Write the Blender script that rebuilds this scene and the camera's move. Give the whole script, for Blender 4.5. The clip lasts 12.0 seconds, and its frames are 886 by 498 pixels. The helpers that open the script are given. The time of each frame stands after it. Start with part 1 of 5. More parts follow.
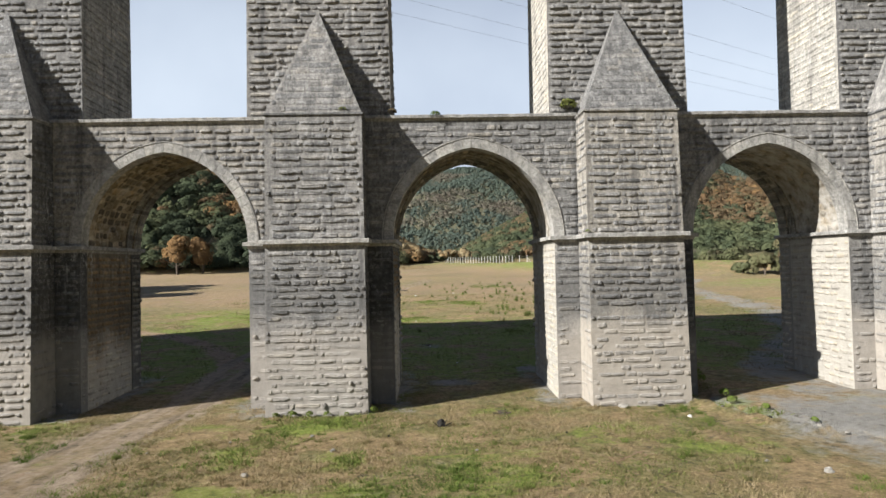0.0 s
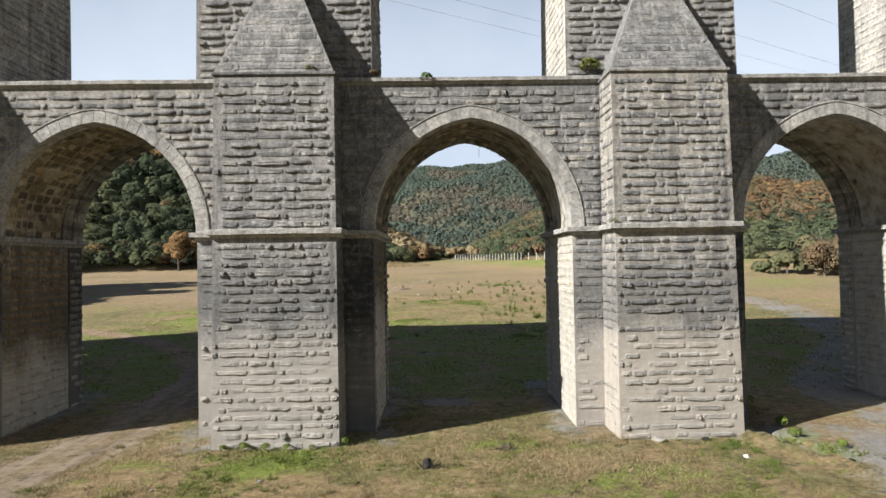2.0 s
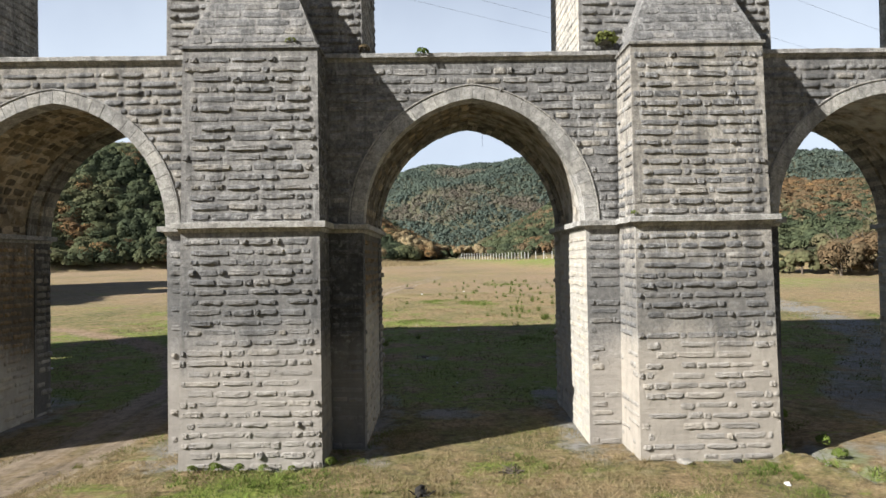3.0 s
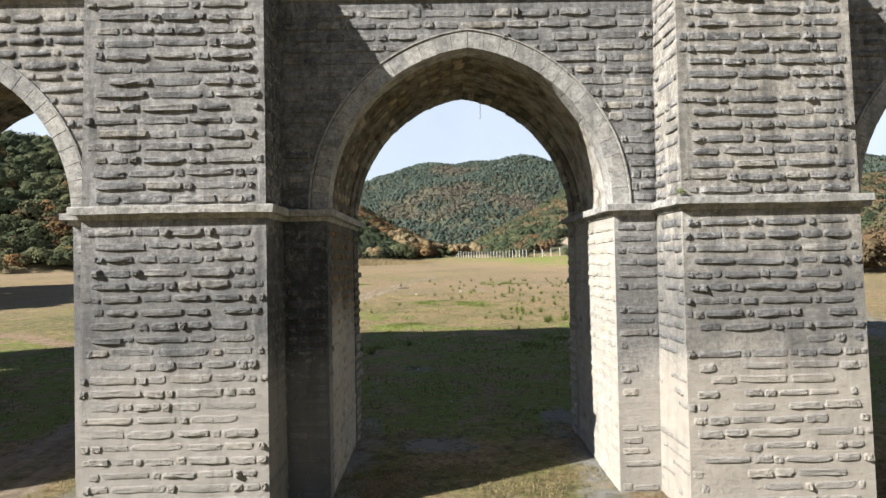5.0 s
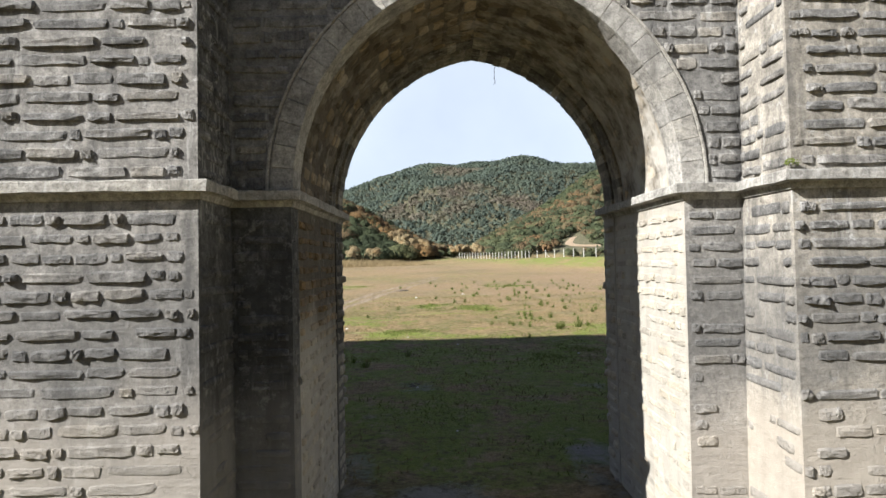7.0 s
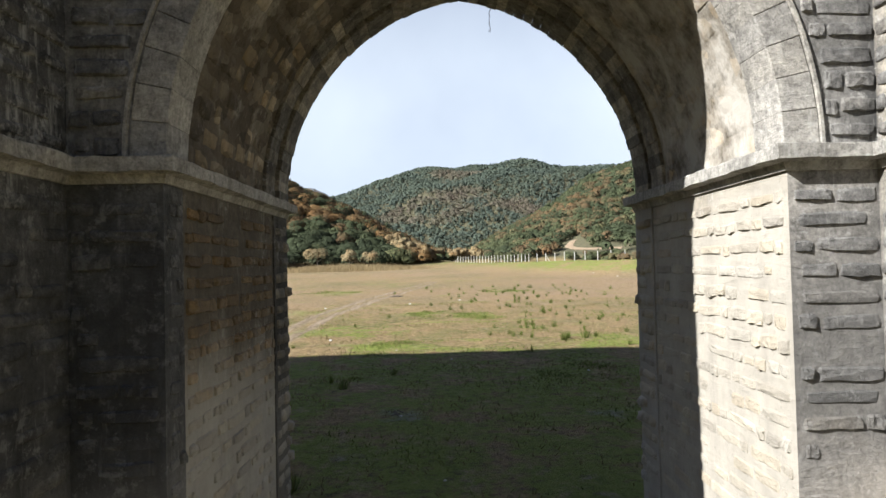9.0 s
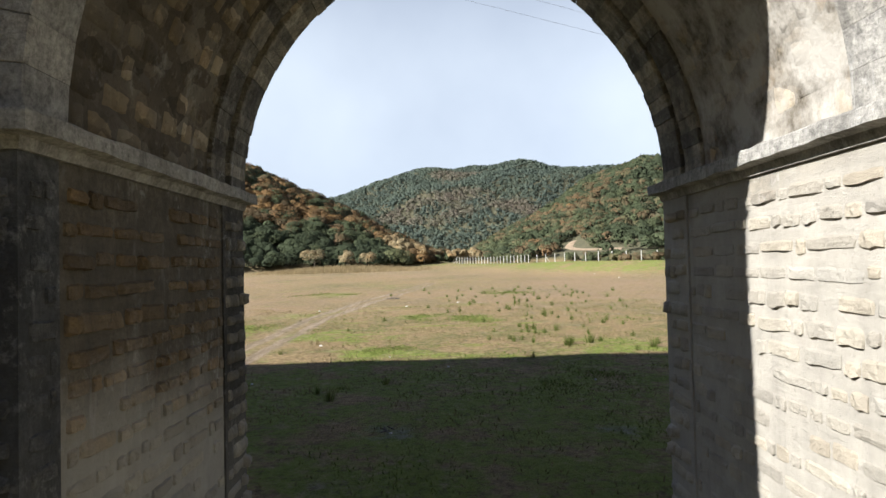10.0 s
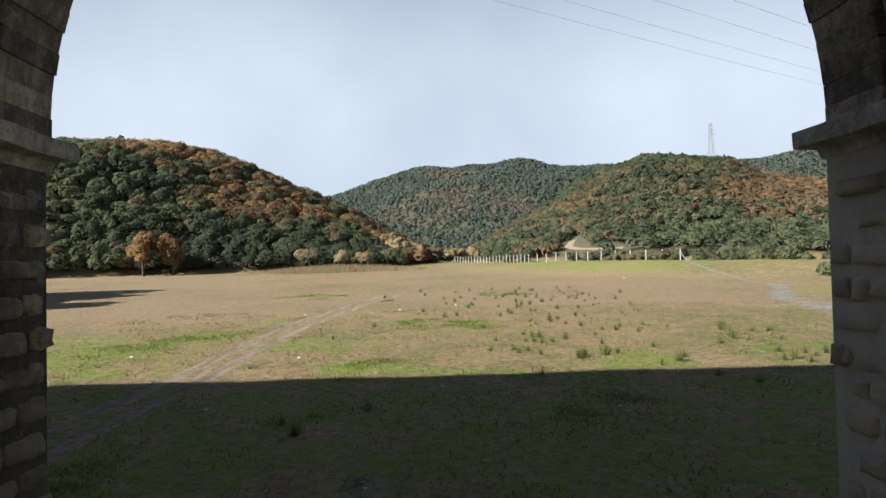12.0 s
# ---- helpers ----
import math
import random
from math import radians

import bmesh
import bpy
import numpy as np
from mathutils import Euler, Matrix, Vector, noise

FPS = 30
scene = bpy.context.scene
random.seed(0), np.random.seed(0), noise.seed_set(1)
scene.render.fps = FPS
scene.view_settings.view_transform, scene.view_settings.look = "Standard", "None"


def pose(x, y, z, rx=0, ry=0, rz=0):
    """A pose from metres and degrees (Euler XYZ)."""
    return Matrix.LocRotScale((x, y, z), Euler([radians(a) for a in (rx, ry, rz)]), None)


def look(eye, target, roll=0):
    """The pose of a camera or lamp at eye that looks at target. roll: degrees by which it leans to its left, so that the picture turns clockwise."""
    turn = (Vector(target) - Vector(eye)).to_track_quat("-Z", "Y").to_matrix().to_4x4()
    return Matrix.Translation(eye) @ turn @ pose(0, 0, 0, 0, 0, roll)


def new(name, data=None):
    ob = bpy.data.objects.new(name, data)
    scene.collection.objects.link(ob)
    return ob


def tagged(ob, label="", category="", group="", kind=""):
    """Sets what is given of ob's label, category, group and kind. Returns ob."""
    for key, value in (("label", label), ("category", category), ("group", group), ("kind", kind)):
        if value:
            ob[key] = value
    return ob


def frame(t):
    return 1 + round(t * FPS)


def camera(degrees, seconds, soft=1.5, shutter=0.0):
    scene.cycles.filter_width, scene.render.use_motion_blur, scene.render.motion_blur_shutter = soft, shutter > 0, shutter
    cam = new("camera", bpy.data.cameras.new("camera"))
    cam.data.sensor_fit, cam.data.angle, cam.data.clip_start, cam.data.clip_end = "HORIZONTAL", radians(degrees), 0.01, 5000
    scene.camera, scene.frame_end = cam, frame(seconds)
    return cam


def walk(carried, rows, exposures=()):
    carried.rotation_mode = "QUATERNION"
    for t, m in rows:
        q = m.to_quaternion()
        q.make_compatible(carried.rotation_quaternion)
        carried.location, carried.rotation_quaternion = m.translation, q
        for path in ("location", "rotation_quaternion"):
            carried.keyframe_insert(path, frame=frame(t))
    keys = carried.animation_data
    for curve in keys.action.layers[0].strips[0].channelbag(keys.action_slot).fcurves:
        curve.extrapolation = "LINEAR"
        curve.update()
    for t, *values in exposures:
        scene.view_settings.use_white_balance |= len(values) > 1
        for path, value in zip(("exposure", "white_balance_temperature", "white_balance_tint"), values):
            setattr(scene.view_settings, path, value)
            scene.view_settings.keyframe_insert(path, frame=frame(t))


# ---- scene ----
cam = camera(71.1, 12.0)
METRES, EYE, TILT, LEAN, TURN = 28.0, 6.3, 0.0, 0.0, -2.3
ROWS = [
    (0.0, 0.0, 0.0, 0.0, 0.03, 1.46, 1.31),
    (0.5, 0.0032, 0.0438, -0.0002, 0.18, 1.42, 1.22),
    (1.0, 0.0094, 0.0929, 0.0031, 0.21, 1.13, 1.16),
    (1.5, 0.0157, 0.1381, -0.0001, 0.51, 1.26, 1.08),
    (2.0, 0.022, 0.1853, -0.0014, 0.84, 1.24, 1.02),
    (2.5, 0.0267, 0.2274, -0.002, 1.22, 1.19, 0.96),
    (3.0, 0.0315, 0.2718, -0.0029, 1.49, 1.15, 0.92),
    (5.0, 0.0358, 0.4345, -0.0055, 1.21, 1.03, 1.12),
    (5.5, 0.0343, 0.4716, -0.0061, 1.2, 1.06, 1.15),
    (6.0, 0.0317, 0.5107, -0.0066, 1.26, 1.09, 1.15),
    (6.5, 0.0289, 0.5469, -0.0067, 1.25, 1.12, 1.14),
    (7.0, 0.0279, 0.5872, -0.006, 1.25, 1.14, 1.14),
    (9.0, 0.0398, 0.7407, -0.0046, 1.18, 1.48, 1.32),
    (9.5, 0.0425, 0.7779, -0.0046, 1.16, 1.53, 1.33),
    (10.0, 0.0446, 0.8195, -0.0047, 1.11, 1.58, 1.39),
    (10.5, 0.046, 0.8596, -0.0041, 1.07, 1.59, 1.37),
    (11.0, 0.048, 0.9052, -0.0038, 1.03, 1.59, 1.37),
    (11.5, 0.0484, 0.949, -0.0027, 0.99, 1.56, 1.33),
    (12.0, 0.0482, 0.9966, -0.001, 0.96, 1.5, 1.28),
]
walk(cam, [(t, pose(0, 0, EYE, TILT, LEAN, TURN) @ pose(METRES * x, METRES * y, METRES * z, 90 + pitch, roll, yaw)) for t, x, y, z, yaw, pitch, roll in ROWS], [(0.0, 1.13), (3.0, 1.25), (5.0, 1.36), (7.0, 1.38), (9.0, 1.36), (10.0, 1.30), (12.0, 1.12)])

# ---- world, sun ----
SUN = Vector((1.0, 0.5, -0.717)).normalized()
world = bpy.data.worlds.new("world")
scene.world = world
world.use_nodes = True
wt = world.node_tree
wt.nodes.clear()
sky = wt.nodes.new("ShaderNodeTexSky")
sky.sky_type, sky.sun_disc = "NISHITA", False
sky.sun_elevation, sky.sun_rotation = radians(32.7), radians(243.4)
sky.air_density, sky.dust_density, sky.ozone_density = 1.0, 1.0, 1.5
bg = wt.nodes.new("ShaderNodeBackground")
bg.inputs[1].default_value = 0.059
wo = wt.nodes.new("ShaderNodeOutputWorld")
# thin high haze over the blue
tc = wt.nodes.new("ShaderNodeTexCoord")
cn = wt.nodes.new("ShaderNodeTexNoise")
cn.inputs["Scale"].default_value, cn.inputs["Detail"].default_value = 2.2, 5.0
cr = wt.nodes.new("ShaderNodeMapRange")
cr.inputs[1].default_value, cr.inputs[2].default_value, cr.inputs[3].default_value, cr.inputs[4].default_value = 0.3, 0.7, 0.72, 1.0
sz = wt.nodes.new("ShaderNodeSeparateXYZ")
low = wt.nodes.new("ShaderNodeMapRange")
low.interpolation_type = "SMOOTHSTEP"
low.inputs[1].default_value, low.inputs[2].default_value, low.inputs[3].default_value, low.inputs[4].default_value = 0.22, 0.72, 0.97, 0.04
lm = wt.nodes.new("ShaderNodeMath")
lm.operation = "MULTIPLY"
cm = wt.nodes.new("ShaderNodeMix")
cm.data_type = "RGBA"
cm.inputs["B"].default_value = (6.3, 7.1, 8.1, 1)
wt.links.new(tc.outputs["Generated"], cn.inputs["Vector"])
wt.links.new(cn.outputs["Fac"], cr.inputs[0])
wt.links.new(tc.outputs["Generated"], sz.inputs[0])
wt.links.new(sz.outputs[2], low.inputs[0])
wt.links.new(cr.outputs[0], lm.inputs[0])
wt.links.new(low.outputs[0], lm.inputs[1])
wt.links.new(lm.outputs[0], cm.inputs["Factor"])
dim = wt.nodes.new("ShaderNodeMix")
dim.data_type, dim.blend_type = "RGBA", "MULTIPLY"
dim.inputs["Factor"].default_value = 1.0
dim.inputs["B"].default_value = (0.15, 0.27, 0.50, 1)
wt.links.new(sky.outputs[0], dim.inputs["A"])
wt.links.new(dim.outputs["Result"], cm.inputs["A"])
wt.links.new(cm.outputs["Result"], bg.inputs[0])
wt.links.new(bg.outputs[0], wo.inputs[0])
sun = new("sun", bpy.data.lights.new("sun", "SUN"))
sun.data.energy, sun.data.angle, sun.data.color = 5.0, radians(0.55), (1.0, 0.975, 0.94)
sun.matrix_world = look((-40, -20, 40), Vector((-40, -20, 40)) + SUN)


# ---- materials ----
class Mat:
    """A node material with short calls for its nodes."""

    def __init__(self, name, rough=0.9):
        self.m = bpy.data.materials.new(name)
        self.m.use_nodes = True
        self.t = self.m.node_tree
        self.p = self.t.nodes["Principled BSDF"]
        self.p.inputs["Roughness"].default_value = rough
        self.p.inputs["Specular IOR Level"].default_value = 0.25
        self.geo = self.t.nodes.new("ShaderNodeNewGeometry")
        self.pos = self.geo.outputs["Position"]

    def link(self, a, b):
        if hasattr(a, "is_output"):
            self.t.links.new(a, b)
        else:
            b.default_value = a

    def noise(self, scale, detail=4.0, rough=0.55, vec=None):
        n = self.t.nodes.new("ShaderNodeTexNoise")
        n.inputs["Scale"].default_value, n.inputs["Detail"].default_value, n.inputs["Roughness"].default_value = scale, detail, rough
        self.link(self.pos if vec is None else vec, n.inputs["Vector"])
        return n.outputs["Fac"]

    def stretch(self, s, vec=None):
        n = self.t.nodes.new("ShaderNodeMapping")
        n.inputs["Scale"].default_value = s
        self.link(self.pos if vec is None else vec, n.inputs["Vector"])
        return n.outputs[0]

    def rng(self, v, a, b, c=0.0, d=1.0):
        n = self.t.nodes.new("ShaderNodeMapRange")
        self.link(v, n.inputs[0])
        for i, q in enumerate((a, b, c, d)):
            n.inputs[i + 1].default_value = q
        return n.outputs[0]

    def math(self, op, a, b=0.0):
        n = self.t.nodes.new("ShaderNodeMath")
        n.operation = op
        self.link(a, n.inputs[0])
        self.link(b, n.inputs[1])
        return n.outputs[0]

    def mix(self, f, a, b, kind="MIX"):
        n = self.t.nodes.new("ShaderNodeMix")
        n.data_type, n.blend_type = "RGBA", kind
        self.link(f, n.inputs["Factor"])
        for v, k in ((a, "A"), (b, "B")):
            self.link((*v, 1) if isinstance(v, tuple) else v, n.inputs[k])
        return n.outputs["Result"]

    def ramp(self, f, stops):
        n = self.t.nodes.new("ShaderNodeValToRGB")
        e = n.color_ramp.elements
        while len(e) < len(stops):
            e.new(0.5)
        for i, (q, c) in enumerate(stops):
            e[i].position, e[i].color = q, (*c, 1)
        self.link(f, n.inputs[0])
        return n.outputs[0]

    def attr(self, name):
        n = self.t.nodes.new("ShaderNodeAttribute")
        n.attribute_name = name
        return n.outputs["Fac"]

    def z(self):
        n = self.t.nodes.new("ShaderNodeSeparateXYZ")
        self.link(self.pos, n.inputs[0])
        return n.outputs[2]

    def x(self):
        n = self.t.nodes.new("ShaderNodeSeparateXYZ")
        self.link(self.pos, n.inputs[0])
        return n.outputs[0]

    def any_random(self):
        n = self.t.nodes.new("ShaderNodeObjectInfo")
        return self.math("FRACT", self.math("ADD", n.outputs["Random"], self.geo.outputs["Random Per Island"]))

    def bump(self, h, dist, strength=1.0, normal=None):
        n = self.t.nodes.new("ShaderNodeBump")
        n.inputs["Strength"].default_value, n.inputs["Distance"].default_value = strength, dist
        self.link(h, n.inputs["Height"])
        if normal is not None:
            self.link(normal, n.inputs["Normal"])
        self.link(n.outputs[0], self.p.inputs["Normal"])
        return n.outputs[0]

    def colour(self, c):
        self.link((*c, 1) if isinstance(c, tuple) else c, self.p.inputs["Base Color"])


def weathered(name, grey, pale, dark, spread=0.35, relief=0.02, hues=None, shift=0.0, fleck=0.0):
    """Masonry: grey and lichened above the old water line, a dark tide band, pale silt-coated below."""
    m = Mat(name, 0.92)
    big, mid, fine = m.noise(0.35, 5), m.noise(2.2, 6, 0.65), m.noise(13, 6, 0.75)
    rock, grit = m.noise(8.0, 8, 0.75), m.noise(30, 6, 0.8)
    rnd = m.any_random()
    base = m.mix(m.rng(mid, 0.32, 0.68), tuple(c * (1 - spread) for c in grey), tuple(c * (1 + spread) for c in grey))
    tone = m.ramp(rnd, hues or [(0.0, (0.68, 0.68, 0.68)), (0.5, (1.0, 0.99, 0.97)), (0.85, (1.12, 1.08, 1.02)), (1.0, (1.3, 1.22, 1.08))])
    base = m.mix(1.0, base, tone, "MULTIPLY")
    mottle = m.ramp(m.math("ADD", m.math("MULTIPLY", rock, 0.6), m.math("MULTIPLY", grit, 0.4)), [(0.36, (0.38, 0.38, 0.38)), (0.5, (1.0, 1.0, 1.0)), (0.63, (1.55, 1.54, 1.51))])
    base = m.mix(1.0, base, mottle, "MULTIPLY")
    streak = m.noise(1.0, 5, 0.6, m.stretch((2.6, 2.6, 0.18)))
    base = m.mix(m.rng(streak, 0.50, 0.70, 0, 0.75), base, dark)
    lime = m.math("MULTIPLY", m.rng(m.noise(1.0, 6, 0.7, m.stretch((5.0, 5.0, 0.7))), 0.56, 0.69), m.rng(big, 0.42, 0.6))
    base = m.mix(m.math("MULTIPLY", lime, 0.75), base, (0.437, 0.433, 0.413))
    lichen = m.math("MULTIPLY", m.rng(m.noise(5.0, 6, 0.78), 0.56 - fleck, 0.66 - fleck), m.rng(big, 0.36, 0.56))
    base = m.mix(m.math("MULTIPLY", lichen, 0.62), base, (0.46, 0.458, 0.44))
    z = m.math("ADD", m.z(), m.rng(m.noise(0.55, 5, 0.6), 0.25, 0.75, -0.9, 0.9))
    if shift:
        z = m.math("ADD", z, m.math("ADD", m.rng(m.x(), -14.5, -8.0, shift, 0.0), m.rng(m.x(), 0.0, 5.0, -1.0, -4.2)))
    tide = m.math("MULTIPLY", m.rng(z, 3.6, 4.6), m.rng(z, 7.2, 5.4))
    base = m.mix(m.math("MULTIPLY", tide, 0.6), base, tuple(c * 0.5 for c in grey))
    silt = m.mix(m.rng(mid, 0.3, 0.7), tuple(c * 0.84 for c in pale), tuple(c * 1.1 for c in pale))
    silt = m.mix(m.rng(streak, 0.5, 0.75, 0, 0.4), silt, tuple(c * 0.6 for c in pale))
    silt = m.mix(m.rng(rock, 0.42, 0.3, 0, 0.5), silt, tuple(c * 0.65 for c in pale))
    silt = m.mix(0.45, silt, m.mix(1.0, silt, tone, "MULTIPLY"))
    base = m.mix(m.rng(z, 4.3, 2.9, 0, 0.95), base, silt)
    base = m.mix(m.rng(fine, 0.40, 0.24, 0, 0.6), base, dark)
    m.colour(base)
    n1 = m.bump(mid, relief * 1.2, 0.7)
    n1 = m.bump(m.noise(1.0, 6, 0.65, m.stretch((1.3, 1.3, 8.0))), relief * 1.5, 0.7, n1)
    n1 = m.bump(rock, relief * 1.2, 0.9, n1)
    n1 = m.bump(fine, relief * 0.6, 0.9, n1)
    m.bump(grit, relief * 0.35, 0.9, n1)
    return m.m


STONE = weathered("weathered_stone", (0.208, 0.206, 0.201), (0.335, 0.312, 0.278), (0.051, 0.051, 0.051), 0.4, relief=0.046)
MORTAR = weathered("old_mortar", (0.20, 0.197, 0.191), (0.30, 0.279, 0.25), (0.058, 0.058, 0.058), 0.32, 0.018)
# Darker copies for sides turned from the sun: shade and staining in the colour.
SHADE_MORTAR = weathered("shade_stained_mortar", (0.088, 0.090, 0.092), (0.205, 0.20, 0.19), (0.02, 0.02, 0.021), 0.5, 0.02, fleck=0.02)
SHADE_STONE = weathered("shade_stained_stone", (0.12, 0.122, 0.124), (0.235, 0.228, 0.215), (0.022, 0.022, 0.023), 0.5, 0.04, fleck=0.05)
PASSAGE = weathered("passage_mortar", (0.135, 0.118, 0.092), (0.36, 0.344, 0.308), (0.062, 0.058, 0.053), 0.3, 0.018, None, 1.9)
RING = weathered("dressed_stone", (0.295, 0.286, 0.268), (0.335, 0.322, 0.295), (0.12, 0.115, 0.105), 0.25, 0.022,
                 [(0.0, (0.86, 0.86, 0.86)), (0.4, (0.96, 0.96, 0.95)), (0.7, (1.03, 1.02, 0.99)), (1.0, (1.12, 1.1, 1.05))])


# Darker masonry for the rear rings and the rear corners facing +x.
REAR_MORTAR = weathered("dark_rear_mortar", (0.075, 0.073, 0.069), (0.13, 0.126, 0.118), (0.025, 0.024, 0.023), 0.45, 0.03)
REAR_STONE = weathered("dark_rear_stone", (0.24, 0.222, 0.19), (0.29, 0.278, 0.25), (0.05, 0.047, 0.043), 0.4, 0.03,
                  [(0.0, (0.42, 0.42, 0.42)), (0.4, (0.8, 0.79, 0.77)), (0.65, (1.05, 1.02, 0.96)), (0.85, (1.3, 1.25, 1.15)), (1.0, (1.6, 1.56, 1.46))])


def vault_material():
    m = Mat("vault_rubble", 0.93)
    mid, fine = m.noise(2.5, 6, 0.65), m.noise(13, 6, 0.7)
    v = m.t.nodes.new("ShaderNodeTexVoronoi")
    v.inputs["Scale"].default_value = 1.0
    warp = m.t.nodes.new("ShaderNodeVectorMath")
    warp.operation = "ADD"
    m.link(m.stretch((4.2, 2.6, 4.6)), warp.inputs[0])
    w = m.t.nodes.new("ShaderNodeTexNoise")
    w.inputs["Scale"].default_value, w.inputs["Detail"].default_value = 2.0, 4.0
    m.link(m.pos, w.inputs["Vector"])
    m.link(w.outputs["Color"], warp.inputs[1])
    m.link(warp.outputs[0], v.inputs["Vector"])
    c = m.ramp(v.outputs["Color"], [(0.0, (0.078, 0.066, 0.051)), (0.4, (0.156, 0.133, 0.098)), (0.6, (0.235, 0.208, 0.164)), (0.75, (0.30, 0.275, 0.232)), (1.0, (0.30, 0.225, 0.14))])
    c = m.mix(m.rng(mid, 0.42, 0.62, 0.0, 0.6), c, (0.20, 0.172, 0.132))
    c = m.mix(m.rng(m.noise(6, 6, 0.75), 0.55, 0.7, 0, 0.7), c, (0.406, 0.359, 0.273))
    c = m.mix(m.rng(fine, 0.45, 0.3, 0, 0.7), c, (0.047, 0.041, 0.033))
    c = m.mix(m.rng(m.noise(0.5, 4), 0.5, 0.7, 0, 0.7), c, (0.07, 0.062, 0.051))
    c = m.mix(1.0, c, m.ramp(m.any_random(), [(0.0, (0.45, 0.43, 0.41)), (0.4, (0.8, 0.78, 0.74)), (0.65, (1.15, 1.07, 0.94)), (0.85, (1.2, 1.05, 0.82)), (1.0, (1.55, 1.5, 1.4))]), "MULTIPLY")
    lime = m.rng(m.math("ADD", m.noise(1.0, 6, 0.7, m.stretch((1.3, 1.6, 1.5))), m.rng(m.x(), 1.5, 5.5, -0.08, 0.13)), 0.48, 0.72, 0, 0.85)
    c = m.mix(lime, c, (0.43, 0.41, 0.37))
    m.colour(c)
    n1 = m.bump(v.outputs["Distance"], -0.02, 0.5)
    m.bump(fine, 0.015, 0.8, m.bump(mid, 0.025, 0.7, n1))
    return m.m


VAULT = vault_material()


def ground_material():
    m = Mat("field_soil_and_grass", 0.97)
    big, mid, small, fine = m.noise(0.05, 5), m.noise(0.4, 6, 0.65), m.noise(2.6, 6, 0.7), m.noise(16, 5, 0.75)
    tuft = m.noise(7.0, 6, 0.78)
    mat = m.math("ADD", m.math("MULTIPLY", small, 0.5), m.math("MULTIPLY", tuft, 0.5))
    dry = m.ramp(mat, [(0.36, (0.078, 0.058, 0.028)), (0.47, (0.212, 0.15, 0.075)), (0.56, (0.318, 0.23, 0.12)), (0.66, (0.43, 0.335, 0.20))])
    dry = m.mix(m.rng(fine, 0.48, 0.68, 0, 0.5), dry, (0.078, 0.062, 0.034))
    olive = m.ramp(mat, [(0.36, (0.039, 0.042, 0.014)), (0.48, (0.121, 0.119, 0.039)), (0.58, (0.191, 0.176, 0.064)), (0.68, (0.312, 0.273, 0.156))])
    where = m.math("ADD", m.math("MULTIPLY", mid, 0.6), m.math("MULTIPLY", big, 0.5))
    c = m.mix(m.rng(where, 0.51, 0.62, 0, 0.85), dry, olive)
    green = m.ramp(mat, [(0.36, (0.062, 0.088, 0.015)), (0.5, (0.16, 0.20, 0.034)), (0.62, (0.22, 0.245, 0.062)), (0.72, (0.30, 0.285, 0.13))])
    ragged = m.math("ADD", m.rng(mid, 0.3, 0.7, -0.45, 0.45), m.rng(small, 0.3, 0.7, -0.2, 0.2))
    c = m.mix(m.rng(m.math("ADD", m.attr("green"), ragged), 0.38, 0.72), c, green)
    blotch = m.noise(1.0, 6, 0.7, m.stretch((0.125, 0.39, 0.78)))
    c = m.mix(m.rng(blotch, 0.575, 0.625, 0, 0.75), c, green)
    bare = m.ramp(m.math("ADD", m.math("MULTIPLY", small, 0.6), m.math("MULTIPLY", fine, 0.4)), [(0.36, (0.152, 0.106, 0.063)), (0.5, (0.253, 0.177, 0.114)), (0.66, (0.353, 0.256, 0.174))])
    c = m.mix(m.rng(m.math("ADD", m.attr("bare"), ragged), 0.25, 0.85), c, bare)
    # wheel-worn ground, drawn out along the way it is driven
    rut = m.noise(1.0, 6, 0.7, m.stretch((1.716, 0.125, 0.78)))
    worn = m.ramp(m.math("ADD", m.math("MULTIPLY", rut, 0.55), m.math("MULTIPLY", small, 0.45)), [(0.38, (0.109, 0.084, 0.053)), (0.48, (0.21, 0.162, 0.111)), (0.60, (0.32, 0.255, 0.183))])
    c = m.mix(m.rng(m.math("ADD", m.attr("worn"), m.math("ADD", m.rng(rut, 0.35, 0.65, -0.3, 0.3), m.rng(small, 0.3, 0.7, -0.25, 0.25))), 0.3, 0.75), c, worn)
    silt = m.mix(m.rng(small, 0.3, 0.7), (0.182, 0.174, 0.156), (0.268, 0.257, 0.232))
    c = m.mix(m.rng(m.math("ADD", m.attr("silt"), ragged), 0.35, 0.8), c, silt)
    floor = m.mix(m.rng(m.noise(0.15, 5), 0.3, 0.7), (0.062, 0.066, 0.039), (0.098, 0.092, 0.055))
    c = m.mix(m.attr("wood"), c, floor)
    clod = m.rng(m.math("ADD", m.noise(2.3, 6, 0.75), m.rng(big, 0.3, 0.7, -0.08, 0.08)), 0.57, 0.66, 0, 0.75)
    c = m.mix(clod, c, (0.058, 0.05, 0.03))
    straw = m.rng(m.noise(1.1, 6, 0.75), 0.54, 0.64, 0, 0.6)
    c = m.mix(straw, c, m.mix(m.rng(fine, 0.4, 0.6), (0.172, 0.13, 0.07), (0.41, 0.33, 0.20)))
    m.colour(c)
    m.bump(fine, 0.05, 1.0, m.bump(tuft, 0.09, 0.9, m.bump(small, 0.12, 0.9)))
    return m.m


GROUND = ground_material()


